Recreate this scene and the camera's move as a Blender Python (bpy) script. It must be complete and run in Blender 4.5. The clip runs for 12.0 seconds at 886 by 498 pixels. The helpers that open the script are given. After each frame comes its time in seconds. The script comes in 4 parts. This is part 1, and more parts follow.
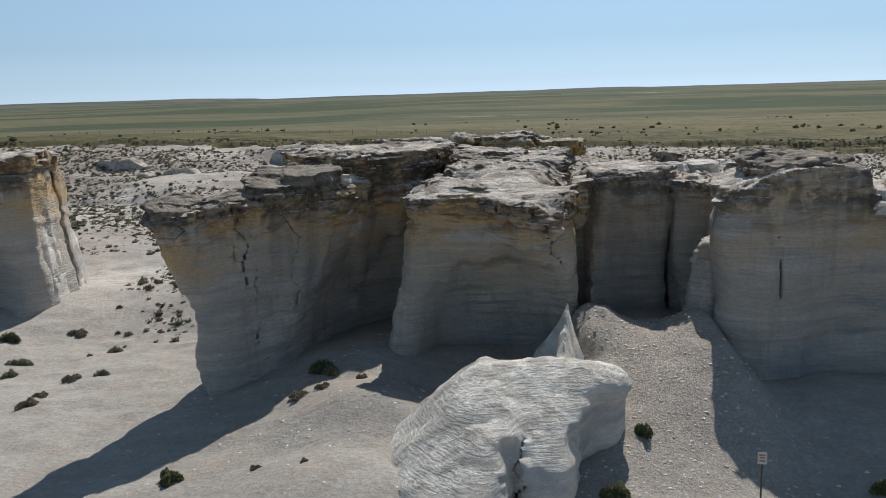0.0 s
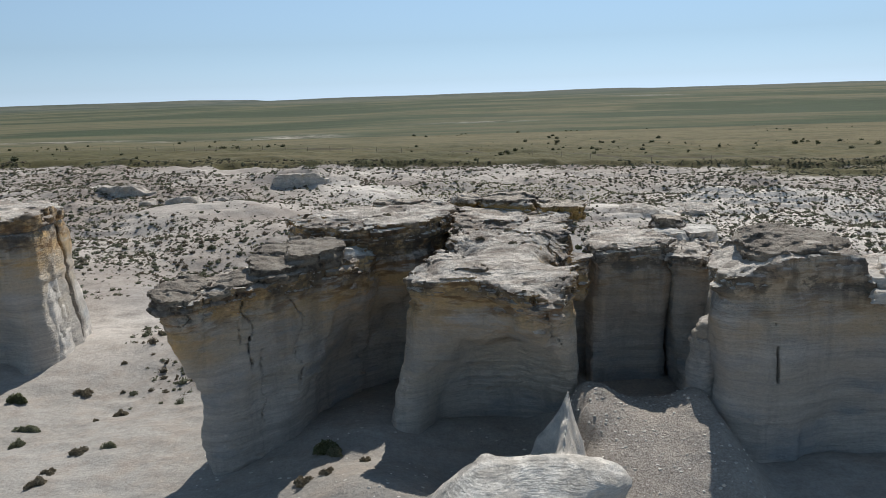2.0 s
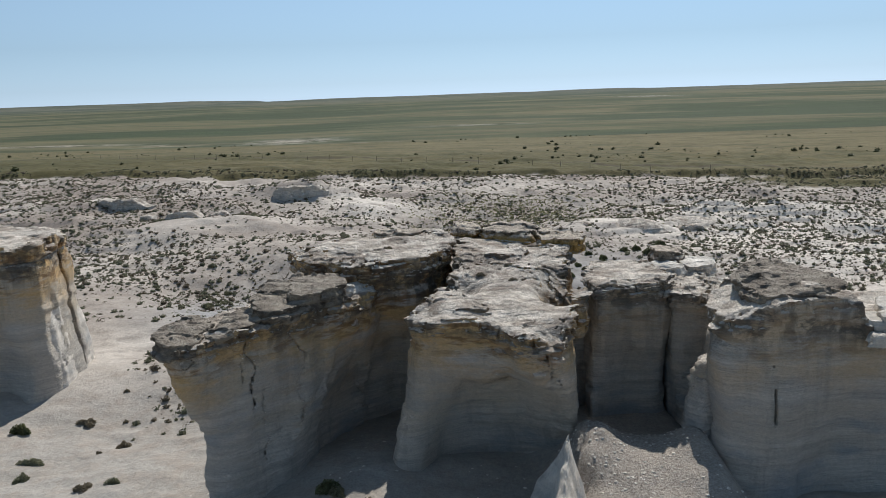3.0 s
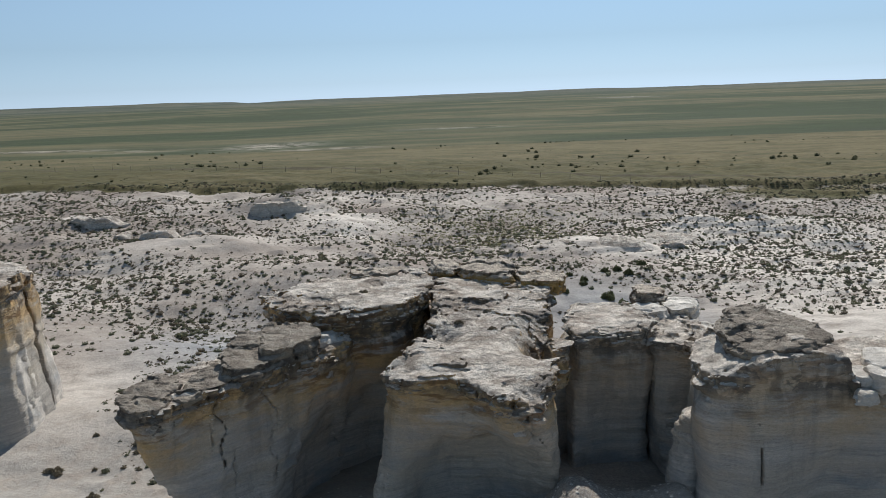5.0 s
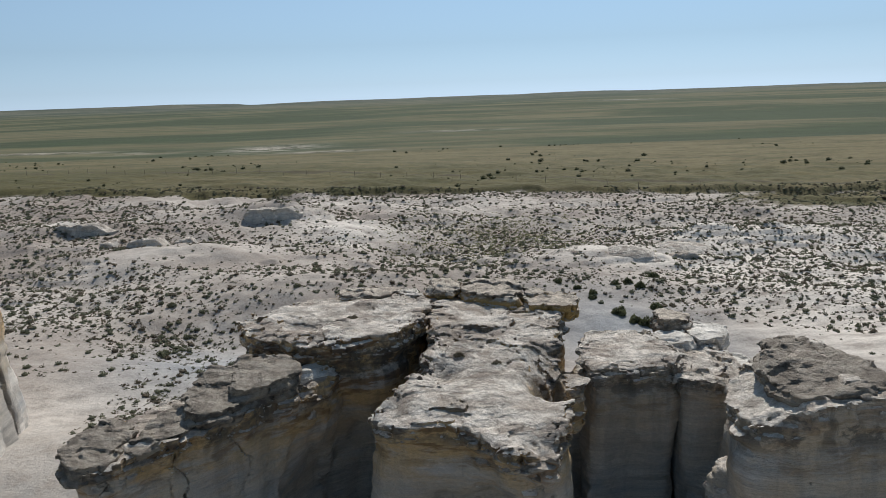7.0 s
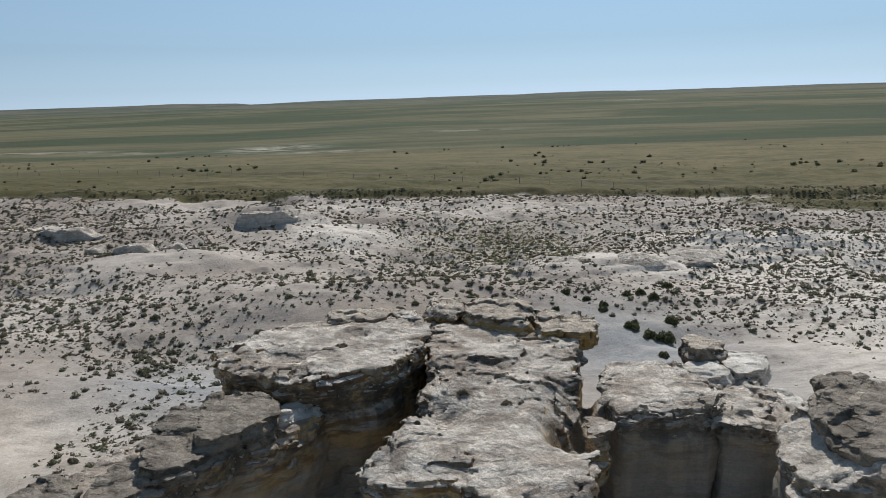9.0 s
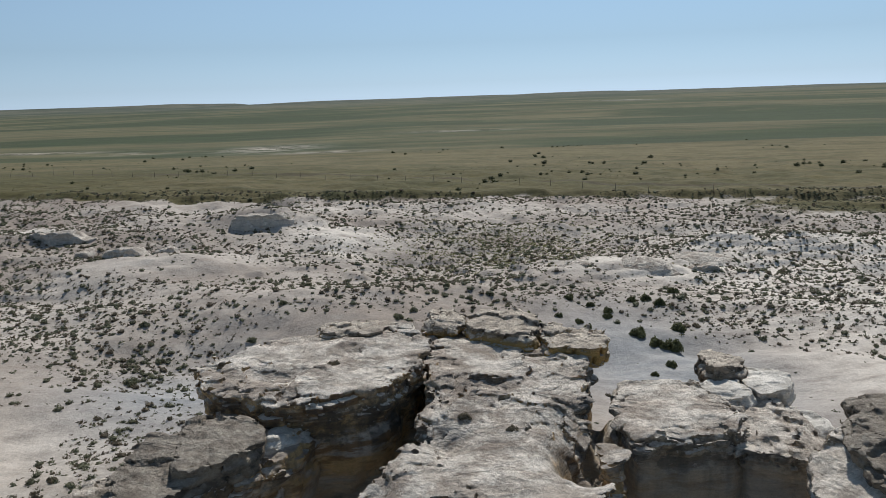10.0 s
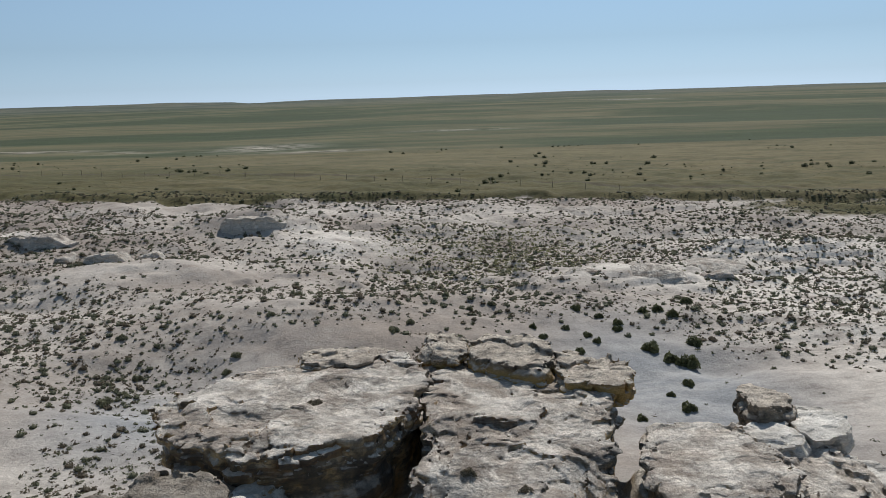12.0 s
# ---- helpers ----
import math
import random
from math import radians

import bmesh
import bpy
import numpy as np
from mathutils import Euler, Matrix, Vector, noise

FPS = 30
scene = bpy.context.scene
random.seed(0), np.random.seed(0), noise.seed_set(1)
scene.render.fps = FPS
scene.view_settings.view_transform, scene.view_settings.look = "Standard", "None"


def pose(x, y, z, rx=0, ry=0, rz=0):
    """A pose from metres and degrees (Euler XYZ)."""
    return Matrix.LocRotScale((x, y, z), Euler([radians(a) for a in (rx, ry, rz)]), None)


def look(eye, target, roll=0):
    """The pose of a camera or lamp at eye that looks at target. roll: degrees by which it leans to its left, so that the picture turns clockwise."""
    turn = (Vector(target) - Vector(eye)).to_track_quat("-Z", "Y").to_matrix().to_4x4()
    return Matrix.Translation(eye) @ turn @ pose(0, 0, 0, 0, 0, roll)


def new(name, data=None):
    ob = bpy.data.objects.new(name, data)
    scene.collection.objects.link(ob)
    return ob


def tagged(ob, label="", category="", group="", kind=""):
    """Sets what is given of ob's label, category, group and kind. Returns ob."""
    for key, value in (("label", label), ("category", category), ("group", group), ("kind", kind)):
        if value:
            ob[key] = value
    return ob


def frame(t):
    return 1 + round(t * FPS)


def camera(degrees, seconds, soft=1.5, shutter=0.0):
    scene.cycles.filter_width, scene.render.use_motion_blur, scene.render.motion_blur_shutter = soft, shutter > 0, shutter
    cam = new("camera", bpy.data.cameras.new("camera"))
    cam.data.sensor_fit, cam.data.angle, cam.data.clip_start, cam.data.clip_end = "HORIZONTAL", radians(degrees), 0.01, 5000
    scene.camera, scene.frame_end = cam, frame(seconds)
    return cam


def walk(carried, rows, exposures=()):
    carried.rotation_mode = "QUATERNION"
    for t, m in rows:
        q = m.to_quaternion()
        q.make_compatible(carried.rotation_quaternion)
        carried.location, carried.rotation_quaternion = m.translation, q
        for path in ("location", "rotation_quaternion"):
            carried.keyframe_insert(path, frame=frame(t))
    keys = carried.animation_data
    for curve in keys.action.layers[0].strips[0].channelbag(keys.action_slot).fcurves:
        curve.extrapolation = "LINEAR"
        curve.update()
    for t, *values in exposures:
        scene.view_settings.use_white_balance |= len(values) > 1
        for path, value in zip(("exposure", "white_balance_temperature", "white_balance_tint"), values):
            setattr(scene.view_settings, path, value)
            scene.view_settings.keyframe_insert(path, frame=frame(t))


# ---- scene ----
cam = camera(54.5, 12.0, soft=0.85)
PATH = [
    (0, (0.637, -0.704, 14.952), (0.599, 1.263, 14.597), -1.7),
    (0.5, (0.669, -0.648, 15.95), (0.631, 1.32, 15.598), -1.7),
    (1, (0.7, -0.618, 16.962), (0.662, 1.35, 16.61), -1.8),
    (1.5, (0.669, -0.611, 18.035), (0.631, 1.358, 17.681), -1.8),
    (2, (0.656, -0.606, 19.106), (0.618, 1.362, 18.752), -1.8),
    (2.5, (0.658, -0.618, 20.199), (0.62, 1.35, 19.844), -1.8),
    (3, (0.659, -0.607, 21.237), (0.622, 1.361, 20.883), -1.9),
    (5, (0.956, 1.218, 23.613), (0.963, 3.186, 23.258), -2.1),
    (5.5, (1.069, 2.58, 23.698), (1.075, 4.548, 23.345), -2.1),
    (6, (1.107, 4.111, 23.682), (1.112, 6.079, 23.33), -2.0),
    (6.5, (1.181, 5.634, 23.632), (1.183, 7.603, 23.281), -2.0),
    (7, (1.237, 7.076, 23.591), (1.238, 9.045, 23.241), -2.0),
    (9, (1.235, 12.906, 23.504), (1.234, 14.875, 23.154), -1.9),
    (9.5, (1.21, 14.349, 23.492), (1.21, 16.318, 23.142), -1.9),
    (10, (1.199, 15.817, 23.466), (1.201, 17.786, 23.116), -1.9),
    (10.5, (1.21, 17.289, 23.444), (1.212, 19.258, 23.092), -1.9),
    (11, (1.198, 18.692, 23.431), (1.201, 20.661, 23.078), -1.9),
    (11.5, (1.179, 20.048, 23.376), (1.183, 22.016, 23.024), -1.8),
    (12, (1.175, 21.467, 23.299), (1.181, 23.435, 22.947), -1.8),
]
walk(cam, [(t, look(eye, target, roll)) for t, eye, target, roll in PATH],
     exposures=[(0, 0.0), (3, 0.0), (5, -0.06), (7, -0.09), (9, -0.15), (12, -0.2)])

# ---- light ----
SUN_AZ, SUN_EL = 14.0, 45.0          # degrees from +y towards +x, and above the horizon
world = bpy.data.worlds.new("sky")
scene.world = world
world.use_nodes = True
wn = world.node_tree.nodes
sky = wn.new("ShaderNodeTexSky")
sky.sky_type = "NISHITA"
sky.sun_disc = False
sky.sun_elevation = radians(SUN_EL)
sky.sun_rotation = radians(SUN_AZ)
sky.altitude, sky.air_density, sky.dust_density, sky.ozone_density = 0, 1.0, 0.0, 3.0
wn["Background"].inputs["Strength"].default_value = 1.0
blue = wn.new("ShaderNodeMix")
blue.data_type, blue.blend_type = "RGBA", "COLOR"
blue.inputs[0].default_value = 0.8
blue.inputs[7].default_value = (0.465, 0.708, 1.0, 1)
dim = wn.new("ShaderNodeVectorMath")
dim.operation = "SCALE"
dim.inputs["Scale"].default_value = 0.0905
deep = wn.new("ShaderNodeGamma")
deep.inputs["Gamma"].default_value = 1.15
world.node_tree.links.new(sky.outputs["Color"], dim.inputs[0])
world.node_tree.links.new(dim.outputs[0], deep.inputs["Color"])
world.node_tree.links.new(deep.outputs[0], blue.inputs[6])
world.node_tree.links.new(blue.outputs[2], wn["Background"].inputs["Color"])
sun = new("sun", bpy.data.lights.new("sun", "SUN"))
sun.data.energy, sun.data.angle, sun.data.color = 4.1, radians(0.55), (1.0, 0.95, 0.87)
to_sun = Vector((math.sin(radians(SUN_AZ)) * math.cos(radians(SUN_EL)), math.cos(radians(SUN_AZ)) * math.cos(radians(SUN_EL)), math.sin(radians(SUN_EL))))
sun.matrix_world = look(to_sun * 300, (0, 0, 0))

# ---- noise on arrays ----
LATTICE = np.random.default_rng(7).random((64, 64, 64)).astype(np.float32) * 2 - 1


def vnoise(x, y, z):
    """Smooth value noise in -1..1 with a period of 64 cells."""
    x, y, z = np.broadcast_arrays(np.asarray(x, np.float32), np.asarray(y, np.float32), np.asarray(z, np.float32))
    xf, yf, zf = np.floor(x), np.floor(y), np.floor(z)
    xi, yi, zi = xf.astype(np.int32), yf.astype(np.int32), zf.astype(np.int32)
    u, v, w = x - xf, y - yf, z - zf
    u, v, w = u * u * (3 - 2 * u), v * v * (3 - 2 * v), w * w * (3 - 2 * w)
    x0, y0, z0, x1, y1, z1 = xi & 63, yi & 63, zi & 63, (xi + 1) & 63, (yi + 1) & 63, (zi + 1) & 63
    a = LATTICE[x0, y0, z0] * (1 - u) + LATTICE[x1, y0, z0] * u
    b = LATTICE[x0, y1, z0] * (1 - u) + LATTICE[x1, y1, z0] * u
    c = LATTICE[x0, y0, z1] * (1 - u) + LATTICE[x1, y0, z1] * u
    d = LATTICE[x0, y1, z1] * (1 - u) + LATTICE[x1, y1, z1] * u
    return (a * (1 - v) + b * v) * (1 - w) + (c * (1 - v) + d * v) * w


def sstep(a, b, x):
    t = np.clip((x - a) / (b - a), 0, 1)
    return t * t * (3 - 2 * t)


def bump(x, y, cx, cy, rx, ry, turn=0.0):
    """A round hill of height 1 at (cx, cy)."""
    c, s = math.cos(radians(turn)), math.sin(radians(turn))
    u, v = ((x - cx) * c + (y - cy) * s) / rx, (-(x - cx) * s + (y - cy) * c) / ry
    return np.exp(-(u * u + v * v))


# ---- materials ----
class Nodes:
    """Short hand for a node material."""

    def __init__(self, name, roughness=0.9):
        self.mat = bpy.data.materials.new(name)
        self.mat.use_nodes = True
        self.t = self.mat.node_tree
        self.bsdf = self.t.nodes["Principled BSDF"]
        self.bsdf.inputs["Roughness"].default_value = roughness
        self.bsdf.inputs["Specular IOR Level"].default_value = 0.25
        geo = self.t.nodes.new("ShaderNodeNewGeometry")
        self.pos, self.normal, self.island = geo.outputs["Position"], geo.outputs["Normal"], geo.outputs["Random Per Island"]

    def put(self, socket, value):
        if isinstance(value, bpy.types.NodeSocket):
            self.t.links.new(value, socket)
        elif isinstance(value, tuple) and len(value) == 3 and socket.type == "RGBA":
            socket.default_value = (*value, 1)
        else:
            socket.default_value = value

    def math(self, op, a, b=0.0, clamp=False):
        n = self.t.nodes.new("ShaderNodeMath")
        n.operation, n.use_clamp = op, clamp
        self.put(n.inputs[0], a)
        self.put(n.inputs[1], b)
        return n.outputs[0]

    def scaled(self, scale, shift=(0, 0, 0)):
        n = self.t.nodes.new("ShaderNodeMapping")
        self.put(n.inputs["Vector"], self.pos)
        n.inputs["Scale"].default_value, n.inputs["Location"].default_value = scale, shift
        return n.outputs[0]

    def noise(self, scale=(1, 1, 1), detail=4.0, rough=0.55, shift=(0, 0, 0), distort=0.0):
        n = self.t.nodes.new("ShaderNodeTexNoise")
        self.put(n.inputs["Vector"], self.scaled(scale, shift))
        n.inputs["Scale"].default_value, n.inputs["Detail"].default_value = 1.0, detail
        n.inputs["Roughness"].default_value, n.inputs["Distortion"].default_value = rough, distort
        return n.outputs["Fac"]

    def span(self, value, a, b):
        """0 at a and below, 1 at b and above, smooth between."""
        n = self.t.nodes.new("ShaderNodeMapRange")
        n.interpolation_type = "SMOOTHSTEP"
        self.put(n.inputs["Value"], value)
        lo, hi = (a, b) if a < b else (b, a)
        n.inputs["From Min"].default_value, n.inputs["From Max"].default_value = lo, hi
        if a > b:
            n.inputs["To Min"].default_value, n.inputs["To Max"].default_value = 1, 0
        return n.outputs["Result"]

    def mix(self, fac, a, b):
        n = self.t.nodes.new("ShaderNodeMix")
        n.data_type = "RGBA"
        self.put(n.inputs[0], fac)
        self.put(n.inputs[6], a)
        self.put(n.inputs[7], b)
        return n.outputs[2]

    def tint(self, colour, fac, amount):
        """Multiply the colour by 1 - amount .. 1 + amount along fac."""
        f = self.math("ADD", self.math("MULTIPLY", fac, 2 * amount), 1 - amount)
        n = self.t.nodes.new("ShaderNodeVectorMath")
        n.operation = "SCALE"
        self.put(n.inputs[0], colour)
        self.put(n.inputs["Scale"], f)
        return n.outputs[0]

    def axis(self, vector, i):
        n = self.t.nodes.new("ShaderNodeSeparateXYZ")
        self.put(n.inputs[0], vector)
        return n.outputs[i]

    def field(self, name):
        n = self.t.nodes.new("ShaderNodeAttribute")
        n.attribute_name = name
        return n.outputs["Fac"]

    def done(self, colour, height=None, distance=0.1, strength=1.0):
        self.put(self.bsdf.inputs["Base Color"], colour)
        if height is not None:
            n = self.t.nodes.new("ShaderNodeBump")
            n.inputs["Strength"].default_value, n.inputs["Distance"].default_value = strength, distance
            self.put(n.inputs["Height"], height)
            self.put(self.bsdf.inputs["Normal"], n.outputs[0])
        return self.mat


def chalk_material(name, pale=0.0, ochre=1.0, varnish=1.0, grey=1.0):
    """Bedded chalk: grey beds, an ochre band under the cap, dark varnish streaks, pale dust on flat tops."""
    n = Nodes(name, 0.95)
    z = n.axis(n.pos, 2)
    warp = n.math("MULTIPLY", n.noise((0.25, 0.25, 0.25), 3), 1.2)
    zw = n.math("ADD", z, warp)
    beds = n.noise((0.10, 0.10, 1.1), 6, 0.62, (0, 0, 0), 0.3)
    fine = n.noise((0.5, 0.5, 11), 4, 0.65)
    patch = n.noise((0.35, 0.35, 0.5), 4, 0.6, (3, 8, 1))
    grain = n.noise((5, 5, 8), 6, 0.7)
    k = 1 + 0.25 * pale
    col = n.mix(n.span(beds, 0.35, 0.65), (0.51 * k, 0.475 * k, 0.435 * k), (0.66 * k, 0.615 * k, 0.56 * k))
    wall = 0.25 if pale > 0.5 else 1.0
    stripe = n.noise((0.16, 0.16, 3.4), 6, 0.7, (2, 3, 1), 0.2)
    col = n.mix(n.math("MULTIPLY", n.span(stripe, 0.50, 0.60), 0.34 * wall), col, (0.33, 0.315, 0.30))
    col = n.mix(n.math("MULTIPLY", n.span(stripe, 0.44, 0.36), 0.4 * wall), col, (0.70, 0.665, 0.61))
    col = n.mix(n.math("MULTIPLY", n.span(fine, 0.5, 0.70), 0.38 * wall), col, (0.30, 0.285, 0.27))
    col = n.mix(n.math("MULTIPLY", n.span(patch, 0.52, 0.75), 0.5), col, (0.50, 0.46, 0.40))
    # the iron-stained beds: buff from mid height, ochre below the cap
    buff = n.math("MULTIPLY", n.span(n.math("ADD", zw, n.math("MULTIPLY", n.noise((0.3, 0.3, 0.22), 4, 0.6, (5, 2, 8)), 5.0)), 4.6, 9.4), n.span(n.noise((0.2, 0.2, 0.7), 5, 0.65, (4, 6, 2)), 0.36, 0.60))
    col = n.mix(n.math("MULTIPLY", buff, 0.65 * ochre), col, (0.60, 0.50, 0.37))
    band = n.math("MULTIPLY", n.span(n.math("ADD", zw, n.math("MULTIPLY", n.noise((0.45, 0.45, 0.3), 5, 0.65, (1, 9, 2)), 4.0)), 8.2, 11.6), n.span(n.noise((0.28, 0.28, 0.9), 6, 0.65, (9, 1, 4)), 0.36, 0.58))
    col = n.mix(n.math("MULTIPLY", band, 0.95 * ochre), col, (0.66, 0.45, 0.22))
    rust = n.math("MULTIPLY", n.span(zw, 8.0, 9.6), n.span(n.noise((0.6, 0.6, 2.5), 5, 0.6, (1, 7, 3)), 0.47, 0.60))
    col = n.mix(n.math("MULTIPLY", rust, 0.85 * ochre), col, (0.27, 0.155, 0.07))
    cool = n.math("MULTIPLY", n.span(n.noise((0.22, 0.22, 0.6), 4, 0.55, (7, 3, 9)), 0.5, 0.7), n.span(zw, 8.2, 4.6))
    col = n.mix(n.math("MULTIPLY", cool, 0.65 * grey), col, (0.32, 0.35, 0.385))
    # desert varnish: dark runs down from the edge
    runs = n.math("MULTIPLY", n.span(n.noise((1.3, 1.3, 0.16), 5, 0.6, (2, 5, 0)), 0.44, 0.62), n.span(zw, 8.4, 10.4))
    col = n.mix(n.math("MULTIPLY", runs, 0.55 * varnish), col, (0.07, 0.062, 0.055))
    drips = n.math("MULTIPLY", n.span(n.noise((0.9, 0.9, 0.07), 5, 0.65, (6, 2, 3)), 0.50, 0.66), wall)
    col = n.mix(n.math("MULTIPLY", drips, 0.28), col, (0.20, 0.19, 0.18))
    scab = n.math("MULTIPLY", n.span(n.noise((0.55, 0.55, 0.8), 6, 0.7, (3, 7, 7)), 0.46, 0.55), n.span(zw, 9.2, 10.2))
    col = n.mix(n.math("MULTIPLY", scab, 0.68 * varnish), col, (0.085, 0.08, 0.075))
    # weathered, dusty flat tops
    flat = n.span(n.axis(n.normal, 2), 0.45, 0.85)
    crust = n.mix(n.span(n.noise((0.9, 0.9, 0.9), 6, 0.68, (1, 1, 7)), 0.42, 0.56), (0.56, 0.525, 0.48) if pale > 0.5 else (0.54, 0.475, 0.415), (0.74, 0.705, 0.655) if pale > 0.5 else (0.82, 0.755, 0.68))
    crust = n.mix(n.math("MULTIPLY", n.span(n.noise((2.5, 2.5, 2.5), 5, 0.7, (6, 0, 2)), 0.55, 0.7), 0.5 - 0.35 * min(pale, 1)), crust, (0.27, 0.235, 0.20))
    plates = n.math("SNAP", n.noise((0.75, 1.0, 1.0), 7, 0.62, (4, 4, 1), 0.4), 0.045)
    chips = n.math("SNAP", n.noise((2.4, 3.0, 3.0), 5, 0.65, (2, 1, 6), 0.5), 0.07)
    blotch = n.noise((0.32, 0.42, 0.4), 6, 0.72, (7, 3, 5), 0.5)
    if pale < 0.5:
        crust = n.mix(n.math("MULTIPLY", n.span(blotch, 0.51, 0.58), 0.7), crust, (0.37, 0.305, 0.255))
        crust = n.mix(n.math("MULTIPLY", n.span(blotch, 0.47, 0.40), 0.6), crust, (0.86, 0.80, 0.735))
    crust = n.tint(crust, n.span(plates, 0.3, 0.7), 0.24)
    speck = n.math("MULTIPLY", n.span(n.noise((7, 7, 7), 5, 0.75, (8, 8, 8)), 0.56, 0.66), 0.25 if pale > 0.5 else 0.34)
    crust = n.mix(speck, crust, (0.22, 0.185, 0.155))
    col = n.mix(flat, col, crust)
    col = n.tint(n.tint(col, grain, 0.3), n.noise((14, 14, 26), 4, 0.7), 0.3)
    h = n.math("ADD", n.math("MULTIPLY", n.noise((1.2, 1.2, 15 if pale > 0.5 else 9), 6, 0.65), 0.7), n.math("MULTIPLY", n.noise((4, 4, 6), 6, 0.7), 0.5))
    broken = n.math("MULTIPLY", flat, 0.25 if pale > 0.5 else 1.0)
    h = n.math("ADD", h, n.math("MULTIPLY", n.math("ADD", n.math("MULTIPLY", plates, 1.5), chips), broken))
    return n.done(col, h, 0.17 if pale > 0.5 else 0.3, 1.0)


def cap_material(name, k):
    """Cap slabs: paler grey-brown crust on upward faces, darker colour on steep sides."""
    n = Nodes(name, 0.95)
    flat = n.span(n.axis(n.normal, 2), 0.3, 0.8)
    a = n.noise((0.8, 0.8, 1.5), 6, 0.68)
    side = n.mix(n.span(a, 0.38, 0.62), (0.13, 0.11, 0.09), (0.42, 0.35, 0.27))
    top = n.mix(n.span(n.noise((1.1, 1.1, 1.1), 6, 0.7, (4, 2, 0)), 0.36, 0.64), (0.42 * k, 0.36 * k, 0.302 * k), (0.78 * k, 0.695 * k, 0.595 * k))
    low = n.math("MULTIPLY", n.span(n.axis(n.pos, 2), 11.95, 11.5), n.math("MULTIPLY", n.span(n.axis(n.pos, 1), 51.0, 53.0), n.span(n.axis(n.pos, 0), 10.0, 9.0)))
    side = n.mix(n.math("MULTIPLY", low, n.span(n.noise((0.5, 0.5, 0.8), 4, 0.6, (2, 9, 5)), 0.28, 0.42)), side, (0.56, 0.37, 0.145))
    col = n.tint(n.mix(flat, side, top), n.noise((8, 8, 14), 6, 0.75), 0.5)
    h = n.math("ADD", n.math("MULTIPLY", n.noise((1.5, 1.5, 8), 6, 0.68), 0.7), n.math("MULTIPLY", n.noise((5, 5, 5), 6, 0.7), 0.5))
    plates = n.math("SNAP", n.noise((1.1, 1.4, 1.6), 6, 0.62, (4, 4, 1), 0.4), 0.05)
    h = n.math("ADD", h, n.math("MULTIPLY", plates, 1.8))
    return n.done(col, h, 0.36, 1.0)


